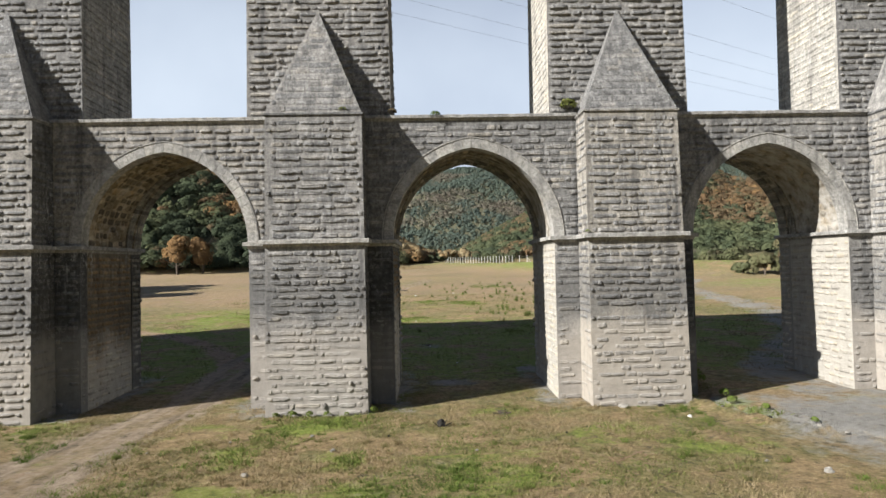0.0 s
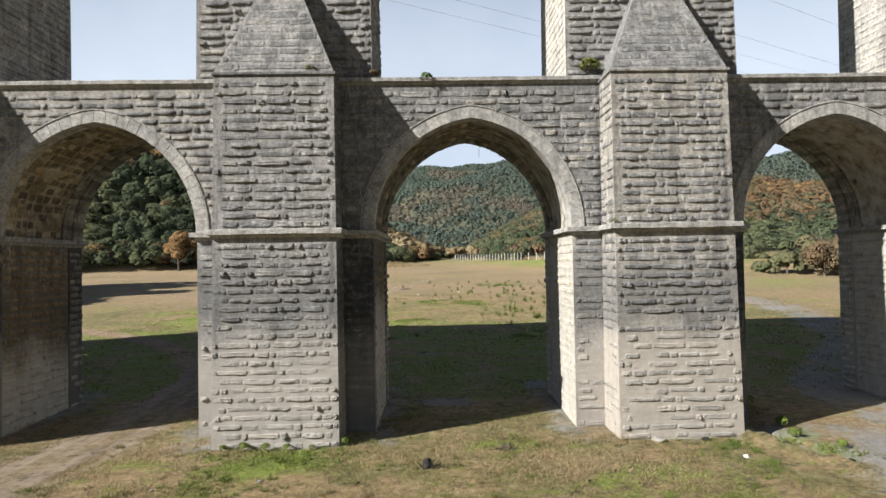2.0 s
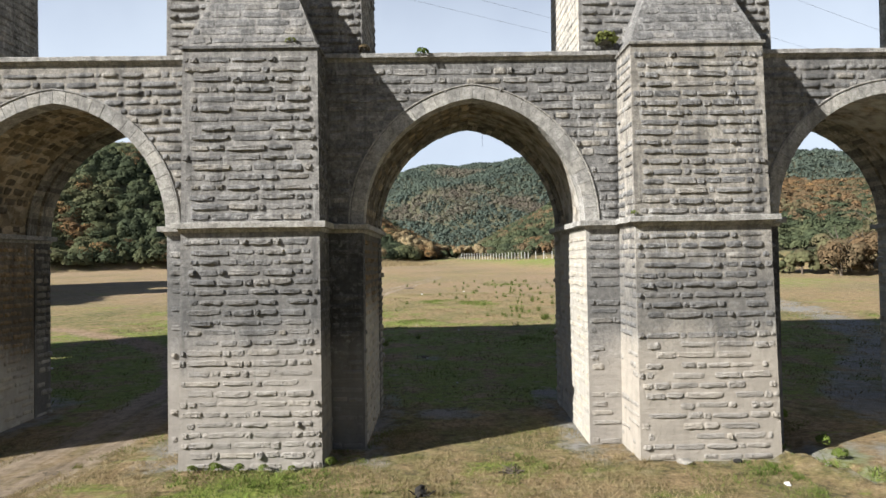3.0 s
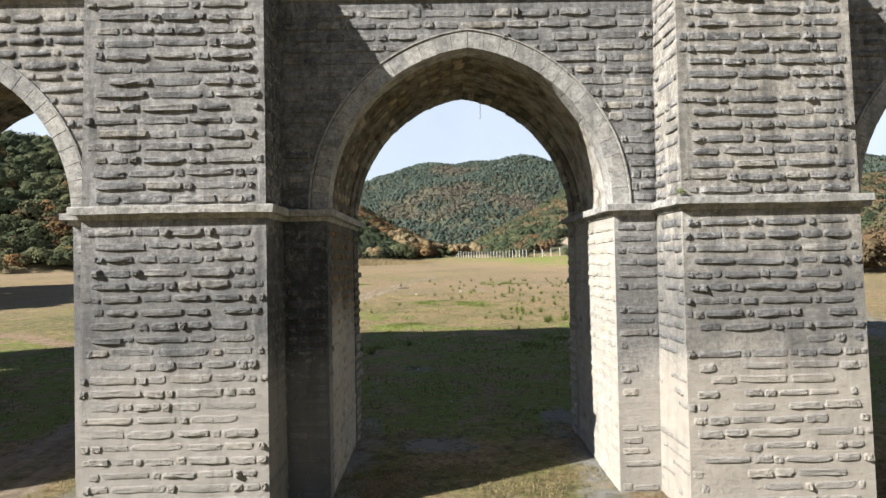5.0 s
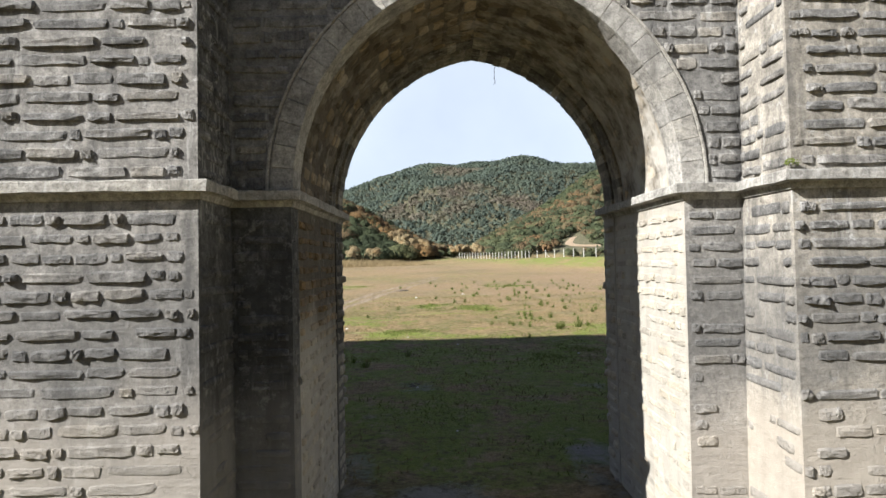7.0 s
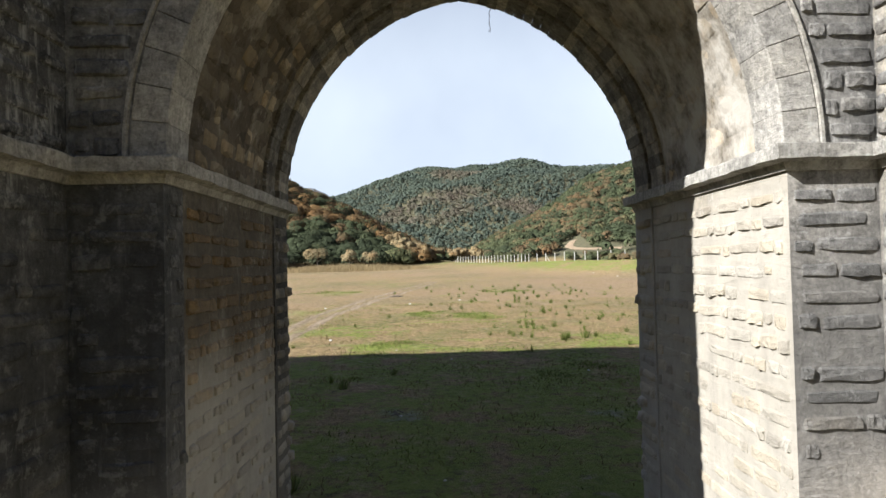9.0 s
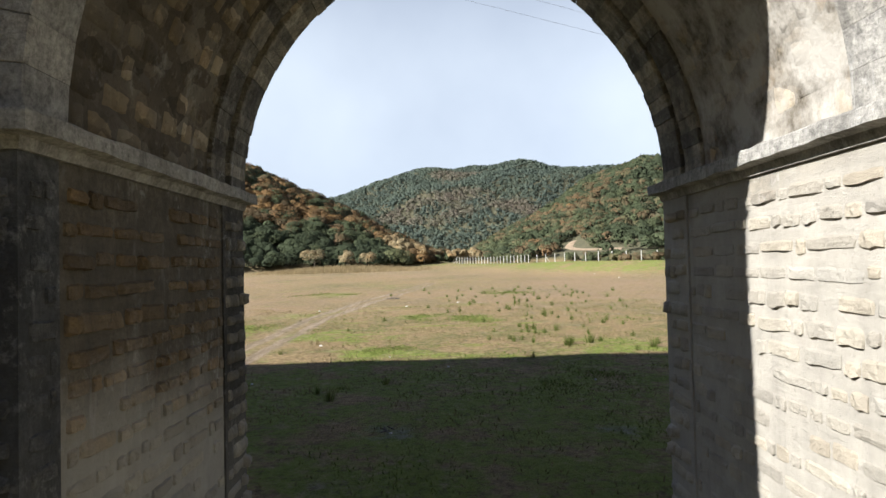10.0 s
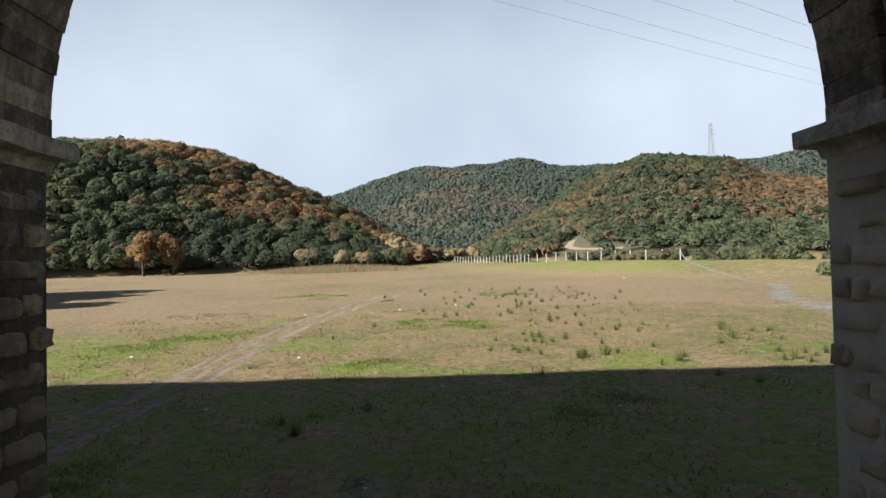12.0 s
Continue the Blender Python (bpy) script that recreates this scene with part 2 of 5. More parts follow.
def foliage(name, stops, vary, soft=True):
    m = Mat(name, 0.85)
    m.p.inputs["Specular IOR Level"].default_value = 0.08
    c = m.ramp(m.attr("tint"), stops)
    r = m.geo.outputs["Random Per Island"]
    c = m.mix(1.0, c, m.ramp(r, [(0.0, (1 - vary,) * 3), (1.0, (1 + vary, 1 + vary, 1 + vary * 0.8))]), "MULTIPLY")
    m.colour(c)
    n = m.t.nodes.new("ShaderNodeAttribute")
    n.attribute_name = "facing"
    if soft:
        m.link(n.outputs["Vector"], m.p.inputs["Normal"])
    # leaves let a good part of the light through
    t = m.t.nodes.new("ShaderNodeBsdfTranslucent")
    m.link(c, t.inputs["Color"])
    s = m.t.nodes.new("ShaderNodeMixShader")
    s.inputs[0].default_value = 0.28
    if soft:
        m.link(n.outputs["Vector"], t.inputs["Normal"])
    m.link(m.p.outputs[0], s.inputs[1])
    m.link(t.outputs[0], s.inputs[2])
    m.link(s.outputs[0], m.t.nodes["Material Output"].inputs[0])
    return m.m


FOLIAGE = foliage("foliage", [(0.0, (0.039, 0.051, 0.033)), (0.25, (0.084, 0.102, 0.056)), (0.45, (0.140, 0.146, 0.074)), (0.60, (0.14, 0.109, 0.066)),
                              (0.78, (0.182, 0.115, 0.062)), (0.90, (0.262, 0.160, 0.070)), (1.0, (0.325, 0.27, 0.165))], 0.10)
# Bluish and lightened: distance haze is mixed into the leaf colour.
HAZED_FOLIAGE = foliage("hazed_foliage", [(0.0, (0.082, 0.108, 0.094)), (0.3, (0.102, 0.126, 0.096)), (0.5, (0.124, 0.134, 0.096)), (0.62, (0.160, 0.134, 0.108)), (1.0, (0.21, 0.158, 0.116))], 0.05)
GRASS = foliage("grass_blades", [(0.0, (0.055, 0.086, 0.02)), (0.35, (0.125, 0.170, 0.038)), (0.55, (0.148, 0.14, 0.058)), (0.8, (0.225, 0.175, 0.095)), (1.0, (0.36, 0.285, 0.175))], 0.25, False)


def plain(name, a, b, scale, rough=0.85, relief=0.01):
    m = Mat(name, rough)
    m.colour(m.mix(m.rng(m.noise(scale, 5, 0.65), 0.3, 0.7), a, b))
    m.bump(m.noise(scale * 3, 5, 0.7), relief, 0.7)
    return m.m


BARK = plain("bark", (0.055, 0.043, 0.031), (0.14, 0.117, 0.094), 6)
EARTH = plain("dry_earth", (0.20, 0.148, 0.098), (0.33, 0.258, 0.18), 0.8, 0.95, 0.03)
CONCRETE = plain("fence_concrete", (0.39, 0.382, 0.359), (0.562, 0.554, 0.53), 5)


# ---- mesh helpers ----
def solid(name, verts, faces, material, smooth=False):
    me = bpy.data.meshes.new(name)
    me.from_pydata([tuple(v) for v in verts], [], [tuple(f) for f in faces])
    me.materials.append(material)
    if smooth:
        me.polygons.foreach_set("use_smooth", [True] * len(me.polygons))
    me.update()
    return me


def quads(name, v, f, material, **attrs):
    """A mesh from arrays of places and of quads, with one float attribute a point each."""
    me = bpy.data.meshes.new(name)
    f = np.asarray(f, dtype=np.int32)
    k = f.shape[1]
    me.vertices.add(len(v))
    me.vertices.foreach_set("co", np.asarray(v, dtype=np.float32).ravel())
    me.loops.add(f.size)
    me.loops.foreach_set("vertex_index", f.ravel())
    me.polygons.add(len(f))
    me.polygons.foreach_set("loop_start", np.arange(0, f.size, k, dtype=np.int32))
    me.update(calc_edges=True)
    for key, val in attrs.items():
        val = np.asarray(val, dtype=np.float32)
        a = me.attributes.new(key, "FLOAT" if val.ndim == 1 else "FLOAT_VECTOR", "POINT")
        a.data.foreach_set("value" if val.ndim == 1 else "vector", val.ravel())
    me.materials.append(material)
    return me


def child(name, me, parent, label="", kind="", m=None):
    ob = new(name, me)
    ob.parent = parent
    if m is not None:
        ob.matrix_basis = m
    return tagged(ob, label, kind=kind)


def box(x0, x1, y0, y1, z0, z1):
    v = [(x, y, z) for z in (z0, z1) for y in (y0, y1) for x in (x0, x1)]
    return v, [(0, 2, 3, 1), (4, 5, 7, 6), (0, 1, 5, 4), (2, 6, 7, 3), (0, 4, 6, 2), (1, 3, 7, 5)]


# ---- the land ----
HUB = np.array((2.5, 28.0))


def smooth(t):
    t = np.clip(t, 0, 1)
    return t * t * (3 - 2 * t)


def ridge(az, r, stops, base, crest, back, size):
    """A wooded hill seen from the field: its crest's height by direction, from foot to crest to the far side."""
    a, h = zip(*stops)
    top = np.interp(az, a, h) * size
    t = np.clip((r - base) / (crest - base), 0, 1)
    return top * (0.55 * smooth(t) + 0.45 * np.sin(t * np.pi / 2)) * (1 - 0.7 * smooth((r - crest) / back))


def waves(x, y, s):
    return np.sin(x / s + 1.3 * np.sin(y / s * 0.7)) * np.cos(y / s * 1.1 + 0.9 * np.sin(x / s * 0.6))


LEFT_HILL = [(-2.6, 0), (-1.6, 40), (-1.0, 68), (-0.54, 70), (-0.47, 71), (-0.39, 69), (-0.31, 63.5), (-0.23, 51), (-0.14, 36), (-0.05, 15), (0.0, 4), (0.05, 0)]
MID_HILL = [(-0.9, 40), (-0.2, 82), (-0.10, 100), (-0.05, 114), (0.0, 122), (0.08, 132.5), (0.13, 134), (0.17, 134), (0.22, 127), (0.30, 114), (0.55, 116), (1.2, 40), (1.8, 0)]
RIGHT_HILL = [(0.02, 0), (0.07, 9), (0.13, 26), (0.20, 44), (0.26, 67), (0.34, 83), (0.39, 79), (0.46, 71), (0.50, 57), (0.56, 50), (0.7, 48), (1.2, 40), (2.0, 0)]


# Unseen hills at the sides and behind, added to block low sky light.
UNSEEN_HILLS = [(0.80, 0), (1.05, 60), (1.35, 88), (2.2, 94), (3.2, 94)]


def polar(x, y):
    dx, dy = x - HUB[0], y - HUB[1]
    return np.arctan2(dx, dy), np.hypot(dx, dy)


FENCE = [(11.7, 242.8), (31.0, 203.7), (41.3, 178.0), (54.5, 154.7)]
HILL_PATH = [(68, 305), (62, 293), (66, 280), (80, 272)]
GULLY = [(13.4, 34.0), (12.9, 30.0), (12.2, 26.6), (12.9, 24.4), (13.9, 22.4), (15.4, 20.4)]


def near_line(x, y, pts):
    """Distance from a line of points."""
    best = np.full(np.shape(x), 1e9)
    for (ax, ay), (bx, by) in zip(pts, pts[1:]):
        ux, uy = bx - ax, by - ay
        t = np.clip(((x - ax) * ux + (y - ay) * uy) / (ux * ux + uy * uy), 0, 1)
        best = np.minimum(best, np.hypot(x - ax - t * ux, y - ay - t * uy))
    return best


def bank_height(x, y):
    return (1.0 + 1.7 * smooth((242 - y) / 88)) * smooth(1 - near_line(x, y, FENCE + [(75, 140), (110, 120)]) / 24)


def land(x, y):
    x, y = np.asarray(x, dtype=float), np.asarray(y, dtype=float)
    az, r = polar(x, y)
    z = 0.15 + 0.027 * np.clip(np.minimum(y, 260) - 29, 0, None)
    z = z + 0.05 * waves(x, y, 3.1) * smooth((np.abs(y - 30) - 8) / 10) + 0.03 * waves(y, x, 1.2)
    z = z + 0.75 * smooth(1.1 - np.hypot((x - 14.2) / 3.6, (y - 38.5) / 4.5))
    wob = 1 + 0.06 * waves(x, y, 60) + 0.04 * waves(y, x, 27)
    hill = np.maximum(ridge(az, r, LEFT_HILL, 205, 300, 260, 0.73), ridge(az, r, RIGHT_HILL, 235, 520, 300, 1.0))
    hill = np.maximum(hill, ridge(np.abs(az), r, UNSEEN_HILLS, 105, 250, 400, 1.0))
    hill = np.maximum(hill, ridge(az, r, MID_HILL, 470, 900, 700, 1.04))
    z = z + bank_height(x, y) + (0.32 * smooth(1 - near_line(x + 0.45, y + 0.25, GULLY) / 0.6) - 0.4 * smooth(1 - near_line(x - 0.25, y, GULLY) / 0.6)) * (0.65 + 0.35 * waves(x * 4, y * 3, 1.1))
    return z + hill * wob


def hill_of(x, y):
    return land(x, y) - bank_height(x, y) - (0.15 + 0.027 * np.clip(np.minimum(y, 260) - 29, 0, None))


TRACK = [(-11.5, -5), (-12.0, 10), (-12.1, 19.5), (-11.6, 24), (-10.6, 28.5), (-10.6, 34), (-11.0, 40), (-10.3, 48), (-9.6, 56), (-9.2, 63), (-8.7, 71), (-8.4, 81), (-6.4, 94), (-2, 115), (2, 135)]
SIDE_TRACK = [(-11.0, 38), (-15, 46), (-20, 52.5), (-30, 60), (-45, 66)]
ROAD = [(17.5, 23), (18.3, 29), (19.0, 34), (23, 39), (30, 48), (36, 63), (38, 80), (41.5, 96), (51, 112), (54, 129), (54, 152), (70, 175)]
GREENS = [(-16.8, 68, 3.2), (-13.9, 74, 3.5), (12.7, 108, 3), (-1.3, 60.5, 2.2), (-11.7, 112, 4), (1, 80.5, 2), (-5, 51.4, 1.6), (6.1, 77.6, 2.4), (8.3, 49.6, 2.4), (-7.4, 45.7, 1.6),
          (-5.8, 71, 1.6), (56, 166, 12), (70, 160, 10), (36, 185, 12), (-4.2, 25.2, 1.7), (-6.2, 20.5, 1.0), (-2.3, 20, 0.8), (13.5, 24.5, 0.8), (45, 120, 4), (-21, 66, 4), (53, 100, 7), (61, 107, 7)]


OLIVE = [(3.5, 25.5, 3.0), (7.5, 22.0, 3.5), (-8.3, 23.5, 2.4), (13.4, 26.2, 1.8), (-15.2, 25.8, 2.2), (-5.0, 23.5, 2.5), (18, 26, 3), (2.5, 18, 3), (-3.5, 17, 3), (10, 20.5, 2.5),
         (-16, 62, 9), (-5, 68, 7), (4, 58, 6), (-24, 72, 9), (14, 60, 6), (-10, 84, 6), (24, 64, 5), (6, 92, 5)]


def axis(segments):
    out = []
    for a, b, n in segments:
        out += list(np.linspace(a, b, n, endpoint=False))
    return np.array(out + [segments[-1][1]])


def build_ground():
    xs = axis([(-3000, -900, 7), (-900, -300, 40), (-300, -70, 46), (-70, -25, 45), (-25, 25, 120), (25, 70, 45), (70, 300, 46), (300, 900, 40), (900, 3000, 7)])
    ys = axis([(-2000, -200, 6), (-200, -10, 20), (-10, 60, 150), (60, 130, 80), (130, 300, 60), (300, 1100, 70), (1100, 4000, 10)])
    X, Y = np.meshgrid(xs, ys)
    Z = land(X, Y)
    nx, ny = len(xs), len(ys)
    i = np.arange(nx * ny).reshape(ny, nx)
    f = np.stack([i[:-1, :-1], i[:-1, 1:], i[1:, 1:], i[1:, :-1]], -1).reshape(-1, 4)
    green = np.zeros_like(X)
    for gx, gy, s in GREENS:
        green = np.maximum(green, 1 - np.hypot((X - gx) / s, (Y - gy) / s / 1.3) * 0.55)
    for gx, gy, s in OLIVE:
        green = np.maximum(green, 0.6 * smooth(1.25 - np.hypot((X - gx) / s, (Y - gy) / s / 0.7)))
    green = np.maximum(green, 0.66 * smooth((Y - 31) / 4) * smooth((66 - Y) / 14))
    d = near_line(X, Y, TRACK)
    wide = 1 + 0.9 * smooth((26 - Y) / 12)
    worn = np.maximum(1.15 * smooth(1.3 - np.abs(d - 0.85 * wide) / 0.5 / wide), (0.62 - 0.3 * smooth((Y - 34) / 6)) * smooth(1.25 - d / 2.4 / wide)) * (1 - 0.2 * smooth((Y - 85) / 30))
    bare = np.zeros_like(X)
    bare = np.maximum(bare, smooth(1.4 - near_line(X, Y, SIDE_TRACK) / 0.9))
    bare = np.maximum(bare, 0.55 * smooth(1 - np.hypot(X + 12, (Y - 20) / 1.6) / 6))
    az, r = polar(X, Y)
    bare = np.maximum(bare, (0.5 + 0.12 * waves(X, Y * 0.6, 14)) * smooth((Y - 58) / 40) * smooth((230 - r) / 30))
    silt = 0.75 * smooth(1.3 - near_line(X, Y, ROAD) / np.where(Y < 115, 1.7 + 1.2 * smooth((Y - 42) / 15) * smooth((100 - Y) / 15), 1.0))
    silt = np.maximum(silt, 1.0 * smooth(1.15 - np.hypot((X - 17.2) / 6.5, (Y - 22) / 9)))
    for c in (-18.1, -4.35, 9.4, 23.15):
        silt = np.maximum(silt, 0.6 * smooth(1 - np.maximum(np.abs(X - c) - 3.6, np.abs(Y - 30.8) - 4.4) / 1.0))
    silt = np.maximum(silt, 0.8 * smooth(1 - np.hypot((X - 1.8) / 3.0, (Y - 32.0) / 1.7)))
    silt = np.maximum(silt, 0.5 * smooth(1.2 - np.hypot((X - 0.5) / 2.8, (Y - 44.3) / 1.3)))
    silt = np.maximum(silt, 0.5 * smooth(1.2 - np.hypot((X - 8.3) / 1.2, (Y - 43.8) / 0.8)))
    bank = smooth(bank_height(X, Y) / 1.2) * smooth((Y - 115) / 30)
    bare = bare * (1 - 0.9 * bank * (hill_of(X, Y) < 1))
    green = np.maximum(green, 0.58 * smooth(bank_height(X, Y) / 1.2) * smooth((Y - 120) / 30))
    hill = Z - bank_height(X, Y) - (0.15 + 0.027 * np.clip(np.minimum(Y, 260) - 29, 0, None))
    wood = smooth((hill - 0.7) / 2.5)
    me = quads("ground", np.stack([X, Y, Z], -1).reshape(-1, 3), f, GROUND, green=green.ravel(), bare=bare.ravel(), silt=silt.ravel(), worn=worn.ravel(), wood=wood.ravel())
    me.polygons.foreach_set("use_smooth", [True] * len(me.polygons))
    return tagged(new("ground", me), "dry grass field with bare tracks and green patches", "ground", kind="structure")


build_ground()


def hill_path():
    """A worn dirt path winding up the slope."""
    pts = [Vector(p) for p in HILL_PATH]
    for _ in range(3):
        pts = [pts[0]] + [a.lerp(b, t) for a, b in zip(pts, pts[1:]) for t in (0.25, 0.75)] + [pts[-1]]
    v, f = [], []
    for i, p in enumerate(pts):
        way = (pts[min(i + 1, len(pts) - 1)] - pts[max(i - 1, 0)]).normalized()
        for k in (-2, -1, 0, 1, 2):
            q = p + Vector((-way.y, way.x)) * k * (0.85 + 0.2 * noise.noise((p.x * 0.3, p.y * 0.3, k)))
            v.append((q.x, q.y, float(land(q.x, q.y)) + 0.35 - 0.1 * abs(k)))
        if i:
            f += [(5 * i + j - 5, 5 * i + j - 4, 5 * i + j + 1, 5 * i + j) for j in range(4)]
    tagged(new("path", solid("path", v, f, EARTH, True)), "pale dirt path winding up the wooded slope", "path", kind="structure")


hill_path()


# ---- woods ----
def crowns(rng, places, heights, widths, tints, leaves, size, conifer):
    """Crowns of many small leaf clumps round the given feet."""
    n = len(places)
    k = leaves
    u = rng.normal(size=(n, k, 3))
    u /= np.linalg.norm(u, axis=2, keepdims=True)
    u[..., 2] = np.where(u[..., 2] < -0.4, -u[..., 2], u[..., 2])
    lobes = rng.normal(size=(n, 5, 3))
    lobes /= np.linalg.norm(lobes, axis=2, keepdims=True)
    bulge = np.max(np.einsum("nki,nji->nkj", u, lobes), axis=2)
    rad = (0.66 + 0.40 * np.clip(bulge, 0, 1) ** 3) * rng.uniform(0.86, 1.02, (n, k))
    h, w = heights[:, None], widths[:, None]
    c = np.empty((n, k, 3))
    c[..., 0], c[..., 1] = u[..., 0] * rad * w * 0.5, u[..., 1] * rad * w * 0.5
    c[..., 2] = h * (0.56 + 0.44 * u[..., 2] * rad)
    s = np.where(conifer, 1.25 - np.clip(c[..., 2].T / heights, 0, 1).T, 1.0) if np.ndim(conifer) == 0 else np.where(conifer[:, None], 1.25 - c[..., 2] / h, 1.0)
    c[..., :2] *= s[..., None]
    c += places[:, None, :]
    nrm = u + rng.normal(scale=0.35, size=u.shape)
    nrm /= np.linalg.norm(nrm, axis=2, keepdims=True)
    t1 = np.cross(nrm, rng.normal(size=u.shape))
    t1 /= np.linalg.norm(t1, axis=2, keepdims=True)
    t2 = np.cross(nrm, t1)
    e = size * rng.uniform(0.6, 1.3, (n, k, 1))
    leaf = np.stack([c - t1 * e - t2 * e * 0.6, c + t1 * e - t2 * e * 0.6, c + t2 * e * 1.15], 2) + rng.normal(scale=size * 0.15, size=(n, k, 3, 3))
    tint = np.repeat(np.clip(tints[:, None] + rng.normal(scale=0.025, size=(n, k)), 0, 1).ravel(), 3)
    face = u * 0.75 + nrm * 0.25 + np.array((0, 0, 0.35))
    face /= np.linalg.norm(face, axis=2, keepdims=True)
    return leaf.reshape(-1, 3), tint, np.repeat(face.reshape(-1, 3), 3, axis=0)


def field_noise(x, y, s, seed):
    return np.array([noise.noise((a / s + seed, b / s, seed)) for a, b in zip(x, y)])


def woods(name, label, seed, az, rr, count, keep, tall, leaves, size, colour, material):
    rng = np.random.default_rng(seed)
    a = rng.uniform(*az, count)
    r = np.sqrt(rng.uniform(rr[0] ** 2, rr[1] ** 2, count))
    x, y = HUB[0] + r * np.sin(a), HUB[1] + r * np.cos(a)
    ok = keep(a, r, x, y)
    a, r, x, y = a[ok], r[ok], x[ok], y[ok]
    tint, con = colour(rng, a, r, x, y)
    h = rng.uniform(*tall, len(x)) * np.where(con, 1.12, 0.95)
    w = h * rng.uniform(0.95, 1.35, len(x))
    z = land(x, y) - 0.2 * h
    v, tn, fc = crowns(rng, np.stack([x, y, z], -1), h, w, tint, leaves, size, con)
    f = np.arange(len(v)).reshape(-1, 3)
    return tagged(new(name, quads(name, v, f, material, tint=tn, facing=fc)), label, "woods", kind="stuff")


def left_colour(rng, a, r, x, y):
    n1, n2, n3 = field_noise(x, y, 42, 3.1), field_noise(x, y, 17, 9.7), rng.normal(size=len(x))
    autumn = 0.7 * n1 + 0.6 * n2 + 0.42 * smooth((a + 0.46) / 0.25) * smooth((r - 212) / 60) - 0.12 + 0.36 * n3
    tint = np.where(autumn > 0.14, 0.55 + 0.55 * np.clip(autumn - 0.12, 0, 0.8) + rng.uniform(-0.06, 0.09, len(x)), 0.16 + 0.34 * np.clip(0.45 + n2 + 0.25 * n3, 0, 1))
    autumn = autumn - 0.35 * smooth((-0.42 - a) / 0.08)
    tint = np.where(autumn > 0.14, tint, 0.16 + 0.34 * np.clip(0.45 + n2 + 0.25 * n3, 0, 1))
    # The hill's shade on its lower trees is put in as a darker tint.
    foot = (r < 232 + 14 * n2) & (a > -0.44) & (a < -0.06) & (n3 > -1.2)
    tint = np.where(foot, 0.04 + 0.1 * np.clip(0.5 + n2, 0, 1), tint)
    return np.clip(tint, 0, 0.9), (autumn < 0.05) & (n2 < 0.0) & (n3 > 0.2)


def right_colour(rng, a, r, x, y):
    n1, n2, n3 = field_noise(x, y, 60, 5.3), field_noise(x, y, 20, 1.7), rng.normal(size=len(x))
    autumn = 0.7 * n1 + 0.4 * n2 + 0.5 * smooth((a - 0.42) / 0.08) * smooth((r - 270) / 60) - 0.1 + 0.28 * n3
    tint = np.where(autumn > 0.16, 0.53 + 0.34 * np.clip(autumn - 0.14, 0, 1) + rng.uniform(-0.05, 0.07, len(x)), 0.10 + 0.27 * np.clip(0.45 + n2 + 0.25 * n3, 0, 1))
    low = (a > 0.38) & (r < 300) & (n3 > -0.7)
    tint = np.where(low, 0.2 + 0.18 * np.clip(0.5 + n2, 0, 1), tint)
    return np.clip(tint, 0, 0.9), (autumn < 0.15) & (n3 > 0.3) & (r > 300)


def mid_colour(rng, a, r, x, y):
    n1, n2, n3 = field_noise(x, y, 120, 2.2), field_noise(x, y, 40, 8.1), rng.normal(size=len(x))
    autumn = n1 + 0.55 * n2 + 0.45 * smooth((740 - r) / 120) - 0.42 + 0.06 * n3
    tint = np.where(autumn > 0.25, 0.54 + 0.2 * np.clip(autumn - 0.25, 0, 1), 0.08 + 0.22 * np.clip(0.5 + n2 + 0.08 * n3, 0, 1))
    return np.clip(tint, 0, 1), (autumn < 0.3) & (n3 > 0)


def in_left(a, r, x, y):
    return (hill_of(x, y) > 0.35) & (ridge(a, r, LEFT_HILL, 205, 300, 260, 0.73) >= hill_of(x, y) * 0.85)


def in_right(a, r, x, y):
    return (hill_of(x, y) > 1.5) & (near_line(x, y, HILL_PATH) > 5.5) & ~(((a > 0.2) & (a < 0.27) & (r < 262)) | ((a > 0.26) & (a < 0.6) & (r < 250))) & (near_line(x, y, FENCE) > 26) & (ridge(a, r, RIGHT_HILL, 235, 520, 300, 1.0) >= hill_of(x, y) * 0.85)


def in_mid(a, r, x, y):
    return hill_of(x, y) > 3


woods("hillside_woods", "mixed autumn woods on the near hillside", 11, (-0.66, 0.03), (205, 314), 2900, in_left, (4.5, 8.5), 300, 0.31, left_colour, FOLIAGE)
woods("hillside_woods", "evergreen and brown woods on the farther slope", 12, (0.03, 0.70), (238, 535), 6200, in_right, (4.0, 7.6), 125, 0.44, right_colour, FOLIAGE)
woods("hillside_woods", "dark pine and russet oak woods on the distant hill, haze in their colour", 13, (-0.22, 0.68), (480, 930), 18500, in_mid, (4.2, 7.4), 25, 0.77, mid_colour, HAZED_FOLIAGE)


# ---- the aqueduct ----
PITCH, FIRST = 13.75, -4.35
FRONT, WALL, UPPER, BACK = 26.12, 27.95, 28.15, 33.6
HALF, BUTT = 3.19, 2.13
SPRING, PARAPET = 7.5, 12.84
RING_SPAN, RING_RISE = 3.66, 4.11
SKEW, FLARE, ARCH_SKEW = 0.09, -0.01, 0.13
TOP = 37.0


